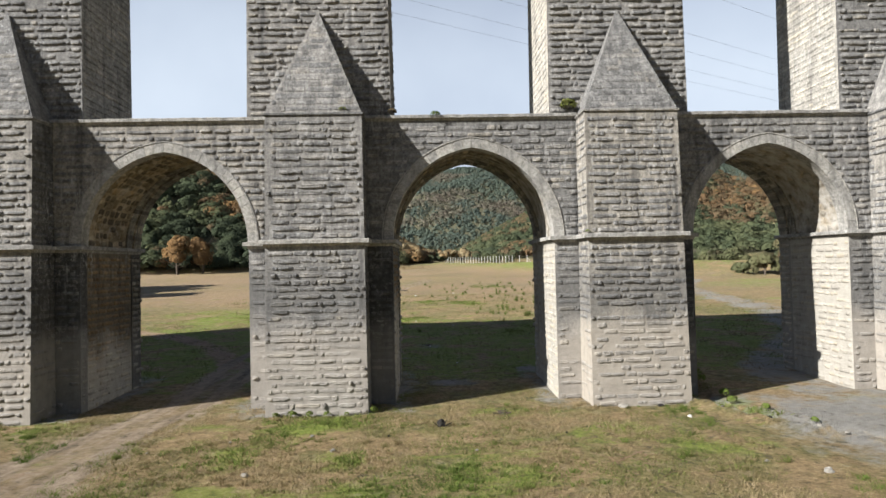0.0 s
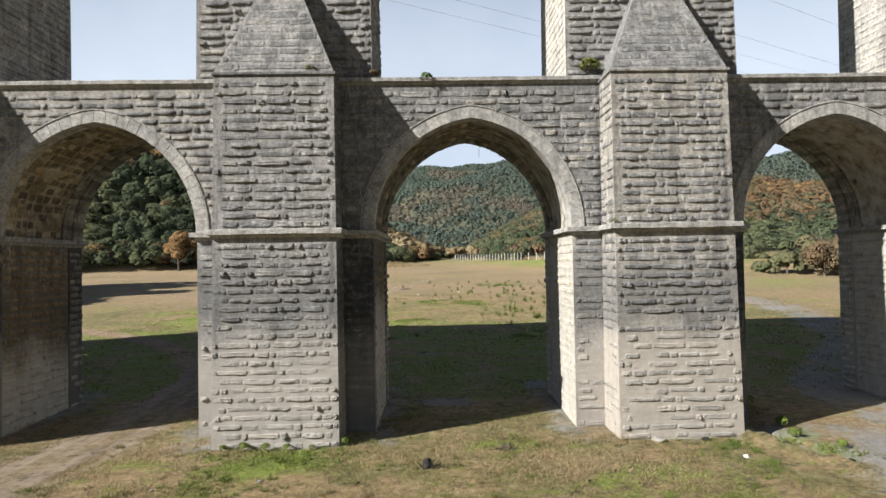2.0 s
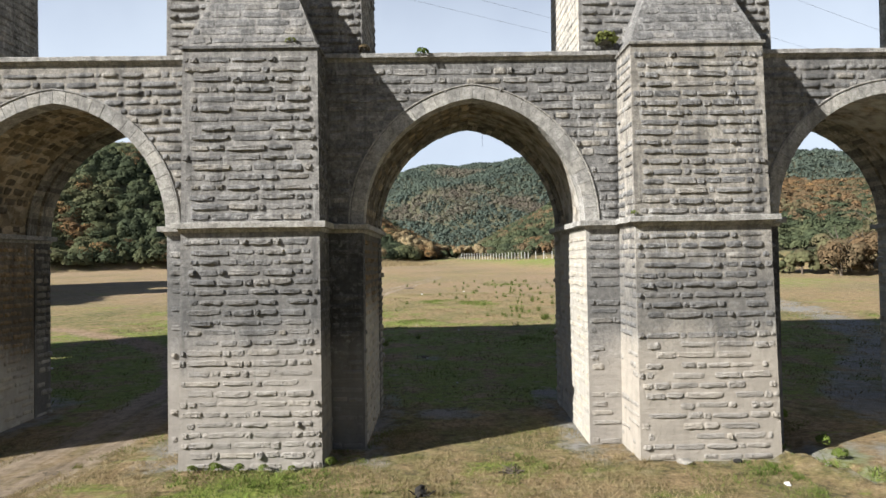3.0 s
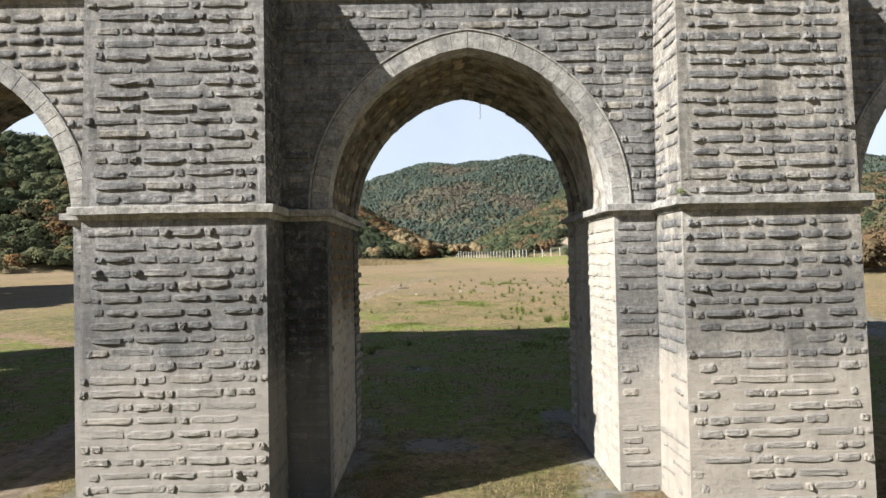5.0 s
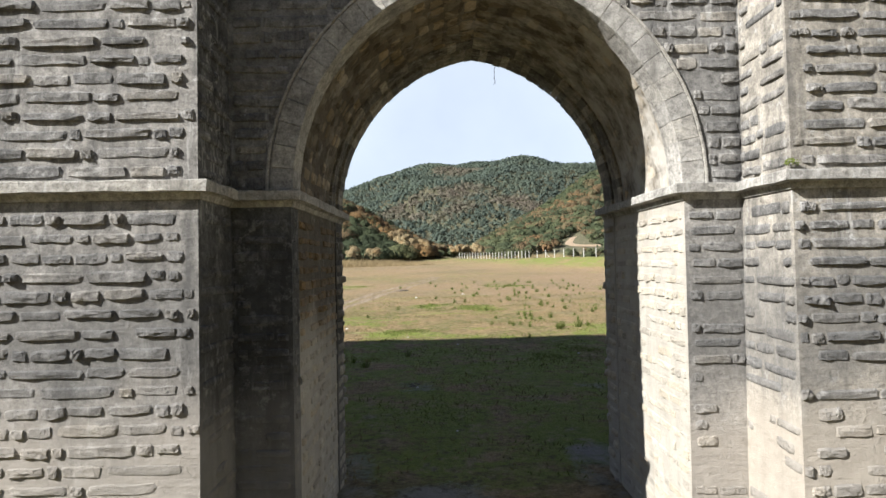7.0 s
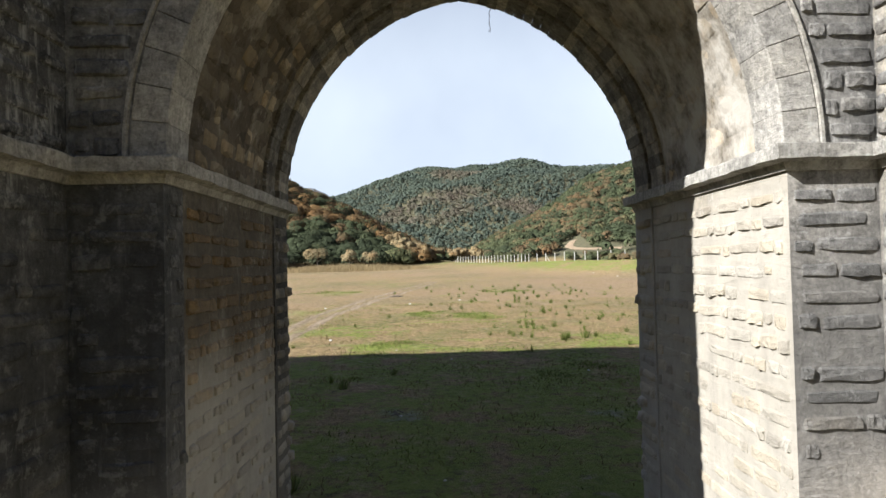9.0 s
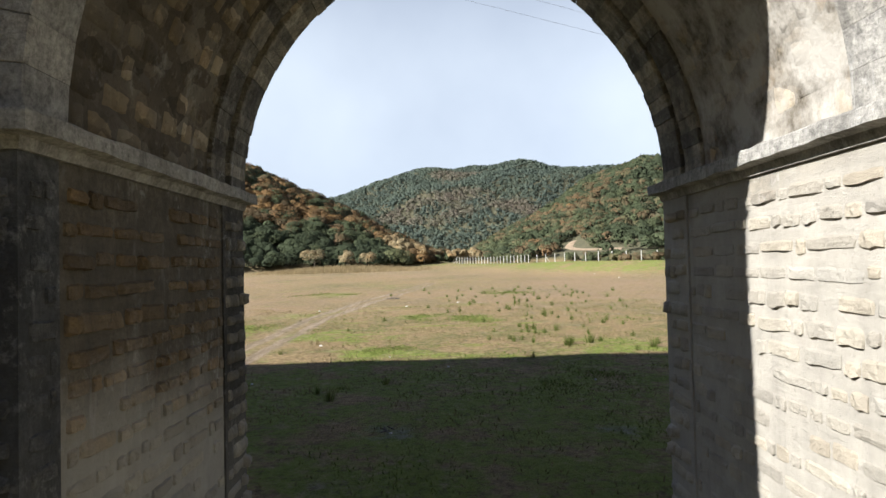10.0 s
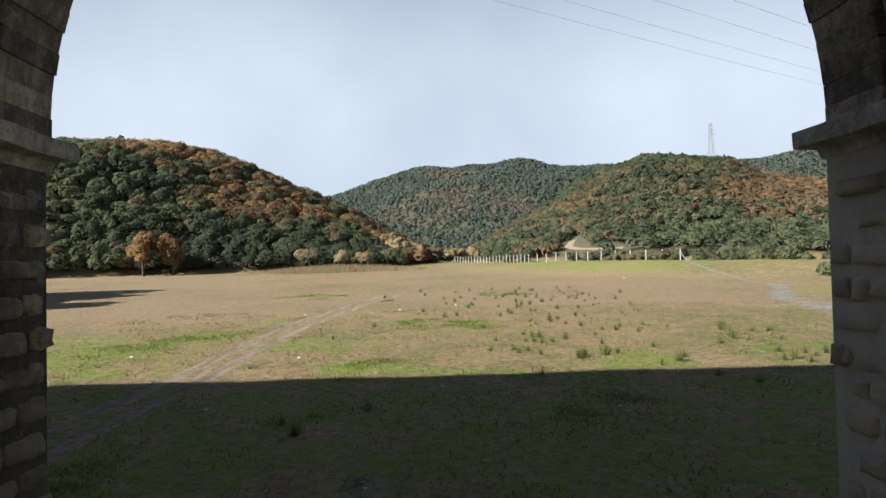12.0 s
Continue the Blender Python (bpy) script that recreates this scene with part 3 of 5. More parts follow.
class Arch:
    """A two-centred pointed arch round the middle of an opening."""

    def __init__(self, span, rise):
        self.d = (rise * rise - span * span) / (2 * span)
        self.r = span + self.d

    def at(self, share, side, grow=0.0):
        """The place at a share of the way from springing (0) to apex (1)."""
        r = self.r + grow
        a = math.acos(self.d / r) * share
        return side * (r * math.cos(a) - self.d), r * math.sin(a)

    def half(self, z, grow=0.0):
        """Half the width at a height over the springing; 0 above the apex."""
        r = self.r + grow
        return max(0.0, math.sqrt(max(0.0, r * r - z * z)) - self.d)

    def points(self, grow=0.0, n=14):
        left = [self.at(i / n, -1, grow) for i in range(n + 1)]
        return left + [(-x, z) for x, z in reversed(left[:-1])]


FACE, REAR = Arch(RING_SPAN, RING_RISE), Arch(3.68, 4.27)


def lean(y):
    """The passages run a little askew."""
    return ARCH_SKEW * (y - WALL) / (BACK - WALL)


def side_at(c, s, y):
    """The face of a pier towards the passage on its side s."""
    w = (y - WALL) / (BACK - WALL)
    return c + s * (HALF - FLARE * w) + SKEW * w


def butt_front(z):
    return FRONT + 0.03 * z


def butt_half(z):
    return BUTT - 0.006 * z


def frustum(x0, x1, y0, y1, z0, z1, dx0=0.0, dx1=0.0, dy0=0.0):
    v = [(x0, y0, z0), (x1, y0, z0), (x1, y1, z0), (x0, y1, z0), (x0 + dx0, y0 + dy0, z1), (x1 - dx1, y0 + dy0, z1), (x1 - dx1, y1, z1), (x0 + dx0, y1, z1)]
    return v, [(0, 3, 2, 1), (4, 5, 6, 7), (0, 1, 5, 4), (1, 2, 6, 5), (2, 3, 7, 6), (3, 0, 4, 7)]


def band(path, z0, z1, out):
    """A worn string course with a chamfered underside along a plan line, sticking out to the right of it."""
    v, f = [], []
    h = z1 - z0
    prof = [(-0.05, z0), (out * 0.2, z0), (out * 0.35, z0 + h * 0.34), (out, z0 + h * 0.42), (out, z1 - 0.02), (out - 0.02, z1), (-0.05, z1)]
    line = [(Vector(path[0]), None)]
    for a, b in zip(path, path[1:]):
        a, b = Vector(a), Vector(b)
        n = max(1, int((b - a).length / 0.22))
        line += [(a.lerp(b, i / n), None if i == n else (b - a).normalized()) for i in range(1, n + 1)]
    n = len(line)
    for i, (here, way) in enumerate(line):
        if way is None:
            d0 = (here - line[i - 1][0]).normalized() if i else (line[1][0] - here).normalized()
            d1 = (line[i + 1][0] - here).normalized() if i < n - 1 else d0
        else:
            d0 = d1 = way
        n0, n1 = Vector((d0.y, -d0.x)), Vector((d1.y, -d1.x))
        m = (n0 + n1) / (1 + n0.dot(n1))
        wear = [noise.noise((here.x * 2.1 + k * 7, here.y * 2.1, z0)) + 0.7 * noise.noise((here.x * 6 + k * 5, here.y * 6, z0 + 3)) for k in range(7)]
        for k, (o, z) in enumerate(prof):
            if 0 < k < 6:
                o, z = o * (1 + 0.09 * wear[k]), z + (0.06 * h * wear[k] if k > 1 else 0)
            v.append((here.x + m.x * o, here.y + m.y * o, z))
    k = len(prof)
    for i in range(n - 1):
        for j in range(k):
            f.append((i * k + j, (i + 1) * k + j, (i + 1) * k + (j + 1) % k, i * k + (j + 1) % k))
    f += [tuple(range(k))[::-1], tuple((n - 1) * k + j for j in range(k))]
    return v, f


def pier_block(c):
    v = [(side_at(c, s, y), y, z) for z in (-1.0, SPRING) for y in (WALL, BACK) for s in (-1, 1)]
    return v, box(0, 1, 0, 1, 0, 1)[1]


def build_pier(index, c):
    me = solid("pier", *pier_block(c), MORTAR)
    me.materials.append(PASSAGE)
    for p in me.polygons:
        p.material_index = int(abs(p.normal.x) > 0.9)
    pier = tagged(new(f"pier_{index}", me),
                  "massive grey stone pier of the lower tier, pale below", "pier", "piers of the aqueduct", "structure")
    zt = 12.86
    v, f = frustum(c - butt_half(-1), c + butt_half(-1), butt_front(-1), WALL, -1.0, zt, 0.006 * (zt + 1), 0.006 * (zt + 1), 0.03 * (zt + 1))
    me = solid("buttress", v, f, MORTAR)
    me.materials.append(SHADE_MORTAR)
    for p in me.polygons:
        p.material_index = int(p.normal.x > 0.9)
    butt = child("buttress", me, pier, "projecting coursed stone buttress, its side away from the sun coloured darker")
    # a thin dark plate over the strip that lies in the buttress's shade
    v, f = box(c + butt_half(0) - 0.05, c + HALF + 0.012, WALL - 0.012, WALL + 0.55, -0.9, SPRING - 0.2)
    child("lee_wall", solid("lee_wall", v, f, SHADE_MORTAR), pier, "thin facing beside the buttress, coloured dark for shade and staining")
    h, y = butt_half(zt), butt_front(zt)
    v, f = band([(c - h, WALL), (c - h, y), (c + h, y), (c + h, WALL)], zt - 0.10, zt + 0.06, 0.07)
    child("ledge", solid("ledge", v, f, STONE), butt, "thin stone ledge")
    v = [(c - h, y, zt + 0.06), (c + h, y, zt + 0.06), (c + h, UPPER, zt + 0.06), (c - h, UPPER, zt + 0.06), (c + 0.03, UPPER, 18.0)]
    caps[index] = child("pyramid_cap", solid("pyramid_cap", v, [(0, 1, 4), (1, 2, 4), (2, 3, 4), (3, 0, 4), (3, 2, 1, 0)], MORTAR), pier, "smooth grey pyramidal cap")
    zs = SPRING - 0.3
    h, y = butt_half(zs), butt_front(zs)
    path = [(c - 1.0, BACK), (side_at(c, -1, BACK), BACK), (c - HALF, WALL), (c - h, WALL), (c - h, y), (c + h, y), (c + h, WALL), (c + HALF, WALL), (side_at(c, 1, BACK), BACK), (c + 1.0, BACK)]
    v, f = band(path, zs, SPRING, 0.21)
    child("string_course", solid("string_course", v, f, RING), pier, "moulded stone string course")
    for s in (-1, 1):
        a, b = side_at(c, s, 32.6), side_at(c, s, BACK)
        v = [(q + s * o, y, z) for z in (-1.0, zs + 0.02) for q, y in ((a, 32.6), (b, BACK - 0.01)) for o in (-0.1, 0.03)]
        child("pilaster", solid("pilaster", v, box(0, 1, 0, 1, 0, 1)[1], REAR_MORTAR if s > 0 else PASSAGE), pier, "flat stone pilaster at the rear of the passage")
    return pier, butt


def build_arch(index, c):
    """The wall over one opening, its vault and coping; c is the middle of the opening."""
    v, f = [], []
    n = 29
    m = 2 * n + 2
    for y, arch in ((WALL, FACE), (BACK, REAR)):
        pts = arch.points(0.10)
        cx = c + lean(y)
        v += [(cx + x, y, SPRING + z) for x, z in pts]
        v += [(cx + x if 0 < i < n - 1 else (c - PITCH / 2 if i == 0 else c + PITCH / 2), y, PARAPET) for i, (x, z) in enumerate(pts)]
        v += [(c - PITCH / 2, y, SPRING), (c + PITCH / 2, y, SPRING)]
    for i in range(n - 1):
        f.append((i, i + 1, n + i + 1, n + i))
        f.append((m + i + 1, m + i, m + n + i, m + n + i + 1))
        f.append((n + i, n + i + 1, m + n + i + 1, m + n + i))
        f.append((i + 1, i, m + i, m + i + 1))
    f += [(2 * n, 0, n), (m + 2 * n, m + n, m), (n - 1, 2 * n + 1, 2 * n - 1), (m + n - 1, m + 2 * n - 1, m + 2 * n + 1)]
    f += [(0, 2 * n, m + 2 * n, m), (2 * n + 1, n - 1, m + n - 1, m + 2 * n + 1)]
    me = solid("spandrel_wall", v, f, MORTAR)
    me.materials.append(VAULT)
    for p in me.polygons:
        if abs(p.normal.y) < 0.3 and p.center.z < PARAPET - 0.3 and abs(p.center.x - c) < RING_SPAN + 0.3:
            p.material_index = 1
    wall = tagged(new(f"wall_{index}", me), "grey stone wall over a pointed arch with a brown rubble vault", "wall", "arched walls of the aqueduct", "structure")
    v, f = band([(c - PITCH / 2, WALL), (c + PITCH / 2, WALL)], PARAPET, PARAPET + 0.25, 0.14)
    child("coping", solid("coping", v, f, RING), wall, "worn flat coping stones")
    v, f = box(c - PITCH / 2, c + PITCH / 2, WALL + 0.05, BACK, PARAPET - 0.02, PARAPET + 0.2)
    child("gallery_floor", solid("gallery_floor", v, f, MORTAR), wall)
    return wall


def voussoirs(c, y0, y1, arch, inner, outer, count, proud, rough=1.0):
    """The wedge stones of one ring, each a block of its own with open joints."""
    made = []
    cx = c + lean((y0 + y1) / 2)
    for side in (-1, 1):
        for i in range(count):
            cut = (0.005 + random.uniform(0, 0.006)) * 1.3 if rough > 1 else 0.003 + random.uniform(0, 0.004)
            a0, a1 = (i + cut) / count, (i + 1 - cut) / count
            j = [random.uniform(-0.015, 0.015) * rough for _ in range(3)]
            v = []
            for y, s in ((y0 - proud + j[0] * 0.5 - 0.008, 0.012), (y0 - proud + j[0] * 0.5 + 0.006, 0.0), (y1, 0.0)):
                q0, q1 = inner + j[2] * 0.6 + s, outer + j[1] * 2 - s
                e = s * 0.35 / 1.0
                for a, q in ((a0 + e / 4, q0), (a1 - e / 4, q0), (a1 - e / 4, q1), (a0 + e / 4, q1)):
                    x, z = arch.at(a, side, q)
                    v.append((cx + x, y, SPRING + z))
            f = [(0, 1, 2, 3), (11, 10, 9, 8)]
            for k in (0, 4):
                f += [(k + p, k + 4 + p, k + 4 + (p + 1) % 4, k + (p + 1) % 4) for p in range(4)]
            if side > 0:
                f = [tuple(reversed(q)) for q in f]
            made.append((v, f))
    return made


def bead(c):
    """A slim raised moulding along the outer edge of the front ring."""
    v, f = [], []
    pts = [FACE.points(g, 30) for g in (0.425, 0.435, 0.475, 0.49)]
    for i in range(len(pts[0])):
        for k, y in enumerate((WALL + 0.02, WALL - 0.045, WALL - 0.045, WALL + 0.02)):
            x, z = pts[k][i]
            v.append((c + x, y, SPRING + z))
    for i in range(len(pts[0]) - 1):
        f += [(4 * i + k, 4 * i + 4 + k, 4 * i + 5 + k, 4 * i + 1 + k) for k in range(3)]
    return v, f


PIERS = {i + 1: FIRST + PITCH * k for i, k in enumerate((-3, -2, -1, 0, 1, 2, 3))}
piers, butts, arches, caps = {}, {}, {}, {}
for i, c in PIERS.items():
    piers[i], butts[i] = build_pier(i, c)
for i in range(1, 7):
    arches[i] = build_arch(i, PIERS[i] + PITCH / 2)
for i in (3, 4, 5):
    mid = PIERS[i] + PITCH / 2
    for v, f in voussoirs(mid, WALL, WALL + 0.62, FACE, -0.02, 0.42, 15, 0.012, 0.5):
        child("voussoir", solid("voussoir", v, f, RING), arches[i])
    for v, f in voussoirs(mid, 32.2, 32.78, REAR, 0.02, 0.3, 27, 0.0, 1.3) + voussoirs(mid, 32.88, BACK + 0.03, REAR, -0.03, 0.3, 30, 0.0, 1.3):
        child("voussoir", solid("voussoir", v, f, REAR_STONE), arches[i])
    child("archivolt", solid("archivolt", *bead(mid), RING), arches[i], "thin raised moulding round the arch ring")

# the upper tier
for i, c in PIERS.items():
    v, f = frustum(c - 3.25, c + 3.25, UPPER, 33.0, PARAPET + 0.1, 27.0, 0.12, 0.12, 0.15)
    piers[i, "up"] = tagged(new(f"upper_pier_{i}", solid("upper_pier", v, f, MORTAR)), "tall grey coursed stone pier of the upper tier", "pier", "upper piers of the aqueduct", "structure")
v, f = box(PIERS[1] - 20, PIERS[7] + 20, UPPER + 0.2, 33.0, 27.0, TOP)
tagged(new("upper_wall", solid("upper_wall", v, f, MORTAR)), "plain stone wall carrying the water channel", "wall", kind="structure")


# ---- stones of the masonry ----
def stone_shape(rng):
    """A rough stone head over the unit square: undercut below, sloping back above."""
    us = np.array([-0.5, -0.45, -0.25, 0.0, 0.25, 0.45, 0.5]) + np.r_[0, rng.uniform(-0.03, 0.03, 5), 0]
    vs = np.array([-0.5, -0.42, -0.05, 0.30, 0.5])
    deep = np.array([-0.3, 1.0, 1.0, 0.85, -0.1])
    side = np.array([-0.3, 0.75, 1.0, 1.0, 1.0, 0.75, -0.3])
    crook = np.cumsum(rng.normal(scale=0.015, size=7))
    crook -= crook.mean()
    v = []
    for j, w in enumerate(vs):
        for i, u in enumerate(us):
            d = deep[j] * side[i] if deep[j] > 0 and side[i] > 0 else -0.3
            if d > 0:
                d = d + rng.uniform(-0.35, 0.3)
            # rounded ends, a ragged top and bottom
            p = u * (1 - 0.03 * abs(2 * w) ** 3) + rng.uniform(-0.02, 0.02)
            q = w * (1 - 0.13 * abs(2 * u) ** 8) + crook[i] + rng.uniform(-0.065, 0.065)
            v.append((p, q, d))
    f = [(j * 7 + i, j * 7 + i + 1, j * 7 + i + 8, j * 7 + i + 7) for j in range(4) for i in range(6)]
    return np.array(v), np.array(f)


SHAPES = [stone_shape(np.random.default_rng(100 + i)) for i in range(40)]
JAMB = weathered("passage_stone", (0.225, 0.172, 0.11), (0.395, 0.378, 0.338), (0.07, 0.058, 0.047), 0.35, 0.03,
                 [(0.0, (0.48, 0.45, 0.42)), (0.25, (0.8, 0.74, 0.64)), (0.5, (1.0, 0.99, 0.97)), (0.7, (1.1, 1.0, 0.82)), (0.85, (0.92, 0.76, 0.54)), (1.0, (1.3, 1.22, 1.05))], 1.9)
# Paler copy for sunward faces: their sunlit brightness is put into the colour.
SUNLIT_STONE = weathered("sunlit_side_stone", (0.36, 0.345, 0.31), (0.36, 0.345, 0.31), (0.12, 0.115, 0.105), 0.2, 0.015)
MESHES = {}
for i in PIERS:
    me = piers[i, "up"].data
    me.materials.append(SUNLIT_STONE)
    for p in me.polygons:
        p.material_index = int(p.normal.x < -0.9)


def stone_mesh(k, material):
    if (k, material.name) not in MESHES:
        v, f = SHAPES[k]
        MESHES[k, material.name] = solid("stone", v, f, material)
    return MESHES[k, material.name]


def courses(rng, rows, density, quoin=False, high=0.168, deep=0.05, headers=0.26, long=(0.38, 1.25)):
    """Stones for courses given as (z, from, to): their middle, length, height and depth."""
    out = []
    for z, a, b in rows:
        u = a + rng.uniform(0.02, 0.10)
        flat = rng.uniform(0.88, 1.12)
        last = False
        if quoin:
            for end, way in ((a, 1), (b, -1)):
                size = rng.uniform(0.13, 0.24)
                if rng.random() < 0.42:
                    out.append((end + way * (size / 2 + rng.uniform(0.0, 0.12)), z, size, high * rng.uniform(0.75, 1.1), deep * rng.choice([0.4, 0.7, 0.9, 1.3])))
                if way > 0:
                    u = a + size + rng.uniform(0.04, 0.1)
                else:
                    b = b - size - 0.05
        while u < b - 0.1:
            head = not last and rng.random() < headers * 1.4
            last = head
            size = rng.uniform(0.15, 0.26) if head else rng.uniform(*long)
            size = min(size, b - 0.03 - u)
            if size > 0.1 and rng.random() < density(z):
                d = deep * rng.uniform(0.45, 1.3) * (1.0 if z > 4.2 else 0.75)
                if head and rng.random() < 0.16:
                    d = deep * rng.uniform(1.2, 2.0)
                out.append((u + size / 2, z + rng.uniform(-0.02, 0.02), size, high * flat * rng.uniform(0.8, 1.15), d))
            u += size + rng.uniform(0.02, 0.06)
    return out


def place(rng, stones, at, across, up, out):
    """Matrices (3 x 4) for stones on a face; at(u, z) is the place on it."""
    made = []
    for u, z, size, h, d in stones:
        p = at(u, z)
        r = rng.uniform(-0.02, 0.02)
        a, w = across * math.cos(r) + up * math.sin(r), up * math.cos(r) - across * math.sin(r)
        made.append((rng.integers(len(SHAPES)), np.array([[a[i] * size, w[i] * h, out[i] * d, p[i]] for i in range(3)])))
    return made


def pieces(parent, made, material):
    for k, m in made:
        ob = new("stone", stone_mesh(int(k), material))
        ob.parent = parent
        ob.matrix_basis = Matrix([*m.tolist(), [0, 0, 0, 1]])


def joined(parent, made, material, label="rows of rough stone heads"):
    vs, fs, base = [], [], 0
    for k, m in made:
        v, f = SHAPES[int(k)]
        vs.append(v @ m[:, :3].T + m[:, 3])
        fs.append(f + base)
        base += len(v)
    child("stonework", quads("stonework", np.concatenate(vs), np.concatenate(fs), material), parent, label, "stuff")


XP, YP, ZP = np.array((1.0, 0, 0)), np.array((0, 1.0, 0)), np.array((0, 0, 1.0))
COURSE = 0.302


def zs_between(a, b):
    n = int((b - a) / COURSE)
    return [a + COURSE * (i + 0.55) for i in range(n)]


def thick(z):
    return 0.97


def sparse(z):
    return 0.94 if z > 4.2 else 0.72


def faint(z):
    return 0.85 if z > 4.0 else 0.6


def jamb(z):
    return 0.93 if z > 3.4 else 0.78


LOW, HIGH = zs_between(0.1, SPRING - 0.3), zs_between(SPRING, PARAPET - 0.12)


def dress_pier(i, single):
    c, rng = PIERS[i], np.random.default_rng(40 + i)
    full = sparse if i >= 5 else thick
    front = courses(rng, [(z, c - butt_half(z), c + butt_half(z)) for z in LOW + HIGH], full, True)
    front = place(rng, front, lambda u, z: (u, butt_front(z), z), XP, ZP, -YP)
    left = courses(rng, [(z, butt_front(z), WALL) for z in LOW + HIGH], faint, deep=0.04)
    left = place(rng, left, lambda u, z: (c - butt_half(z), u, z), -YP, ZP, -XP)
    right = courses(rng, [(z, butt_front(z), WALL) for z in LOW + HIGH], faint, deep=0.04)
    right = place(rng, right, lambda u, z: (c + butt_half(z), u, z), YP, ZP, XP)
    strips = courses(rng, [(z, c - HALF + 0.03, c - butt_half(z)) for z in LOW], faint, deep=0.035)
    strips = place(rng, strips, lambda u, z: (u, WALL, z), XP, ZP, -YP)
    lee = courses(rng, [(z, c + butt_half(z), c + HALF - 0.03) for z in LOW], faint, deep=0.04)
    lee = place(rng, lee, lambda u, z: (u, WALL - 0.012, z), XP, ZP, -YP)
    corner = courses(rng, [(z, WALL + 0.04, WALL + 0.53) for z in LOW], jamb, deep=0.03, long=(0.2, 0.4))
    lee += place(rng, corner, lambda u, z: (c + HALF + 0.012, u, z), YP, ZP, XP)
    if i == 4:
        pieces(piers[i], lee, SHADE_STONE)
    joined(piers[i], right + (lee if i != 4 else []), SHADE_STONE, "stones flecked with white lime, coloured dark for shade and staining")
    jl, jr, ties = [], [], {}
    for s, side in ((-1, jl), (1, jr)):
        rows = courses(rng, [(z, WALL + (0.57 if s > 0 else 0.05), 32.58) for z in LOW], jamb, high=0.17, deep=0.045 if s > 0 else 0.03, headers=0.3, long=(0.25, 0.8))
        side += place(rng, rows, lambda u, z: (side_at(c, s, u), u, z), YP * s, ZP, XP * s)
        rows = courses(rng, [(z, 32.64, BACK - 0.03) for z in LOW], jamb, high=0.2, deep=0.05, headers=0.4, long=(0.3, 0.7))
        # tie stones left jutting at the rear corners
        rows += [(BACK - rng.uniform(0.1, 0.2), z, rng.uniform(0.16, 0.3), 0.2, rng.choice([0.03, 0.05, 0.1])) for z in LOW if rng.random() < 0.4]
        ties[s] = place(rng, rows, lambda u, z: (side_at(c, s, u) + s * 0.03, u, z), YP * s, ZP, XP * s)
    joined(piers[i], ties[1], REAR_STONE, "dark stones at the rear corner of the pier")
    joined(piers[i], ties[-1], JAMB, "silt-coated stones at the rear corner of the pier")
    if single:
        pieces(butts[i], front[:300], STONE)
        joined(butts[i], left + front[300:], STONE)
        near, far = (jr, jl) if i == 4 else (jl, jr)
        pieces(piers[i], strips, STONE)
        room = 300 - len(strips) - (len(lee) if i == 4 else 0)
        pieces(piers[i], near[:room], JAMB)
        joined(piers[i], far + near[room:], JAMB, "ochre stones in the passage wall")
    else:
        joined(butts[i], front + left, STONE)
        joined(piers[i], strips, STONE)
        joined(piers[i], jl + jr, JAMB, "ochre stones in the passage wall")


def dress_cap(i):
    """Shallow courses on the sloping face of a pyramid cap."""
    c, rng = PIERS[i], np.random.default_rng(140 + i)
    z0, z1, h, y = 12.95, 17.97, butt_half(12.86), butt_front(12.86)
    rows = [(z, c - h * (z1 - z) / (z1 - z0) + 0.04, c + h * (z1 - z) / (z1 - z0) - 0.04) for z in zs_between(z0, z1 - 0.5)]
    made = courses(rng, rows, thick, high=0.25, deep=0.013, headers=0.15)
    up = np.array((0, UPPER - y, z1 - z0))
    up /= np.linalg.norm(up)
    made = place(rng, made, lambda u, z: (u, y + (UPPER - y) * (z - z0) / (z1 - z0), z), XP, up, np.array((0, -up[2], up[1])))
    if i in (4, 5):
        pieces(caps[i], made, STONE)
    else:
        joined(caps[i], made, STONE, "smooth worn stones of the pyramidal cap")


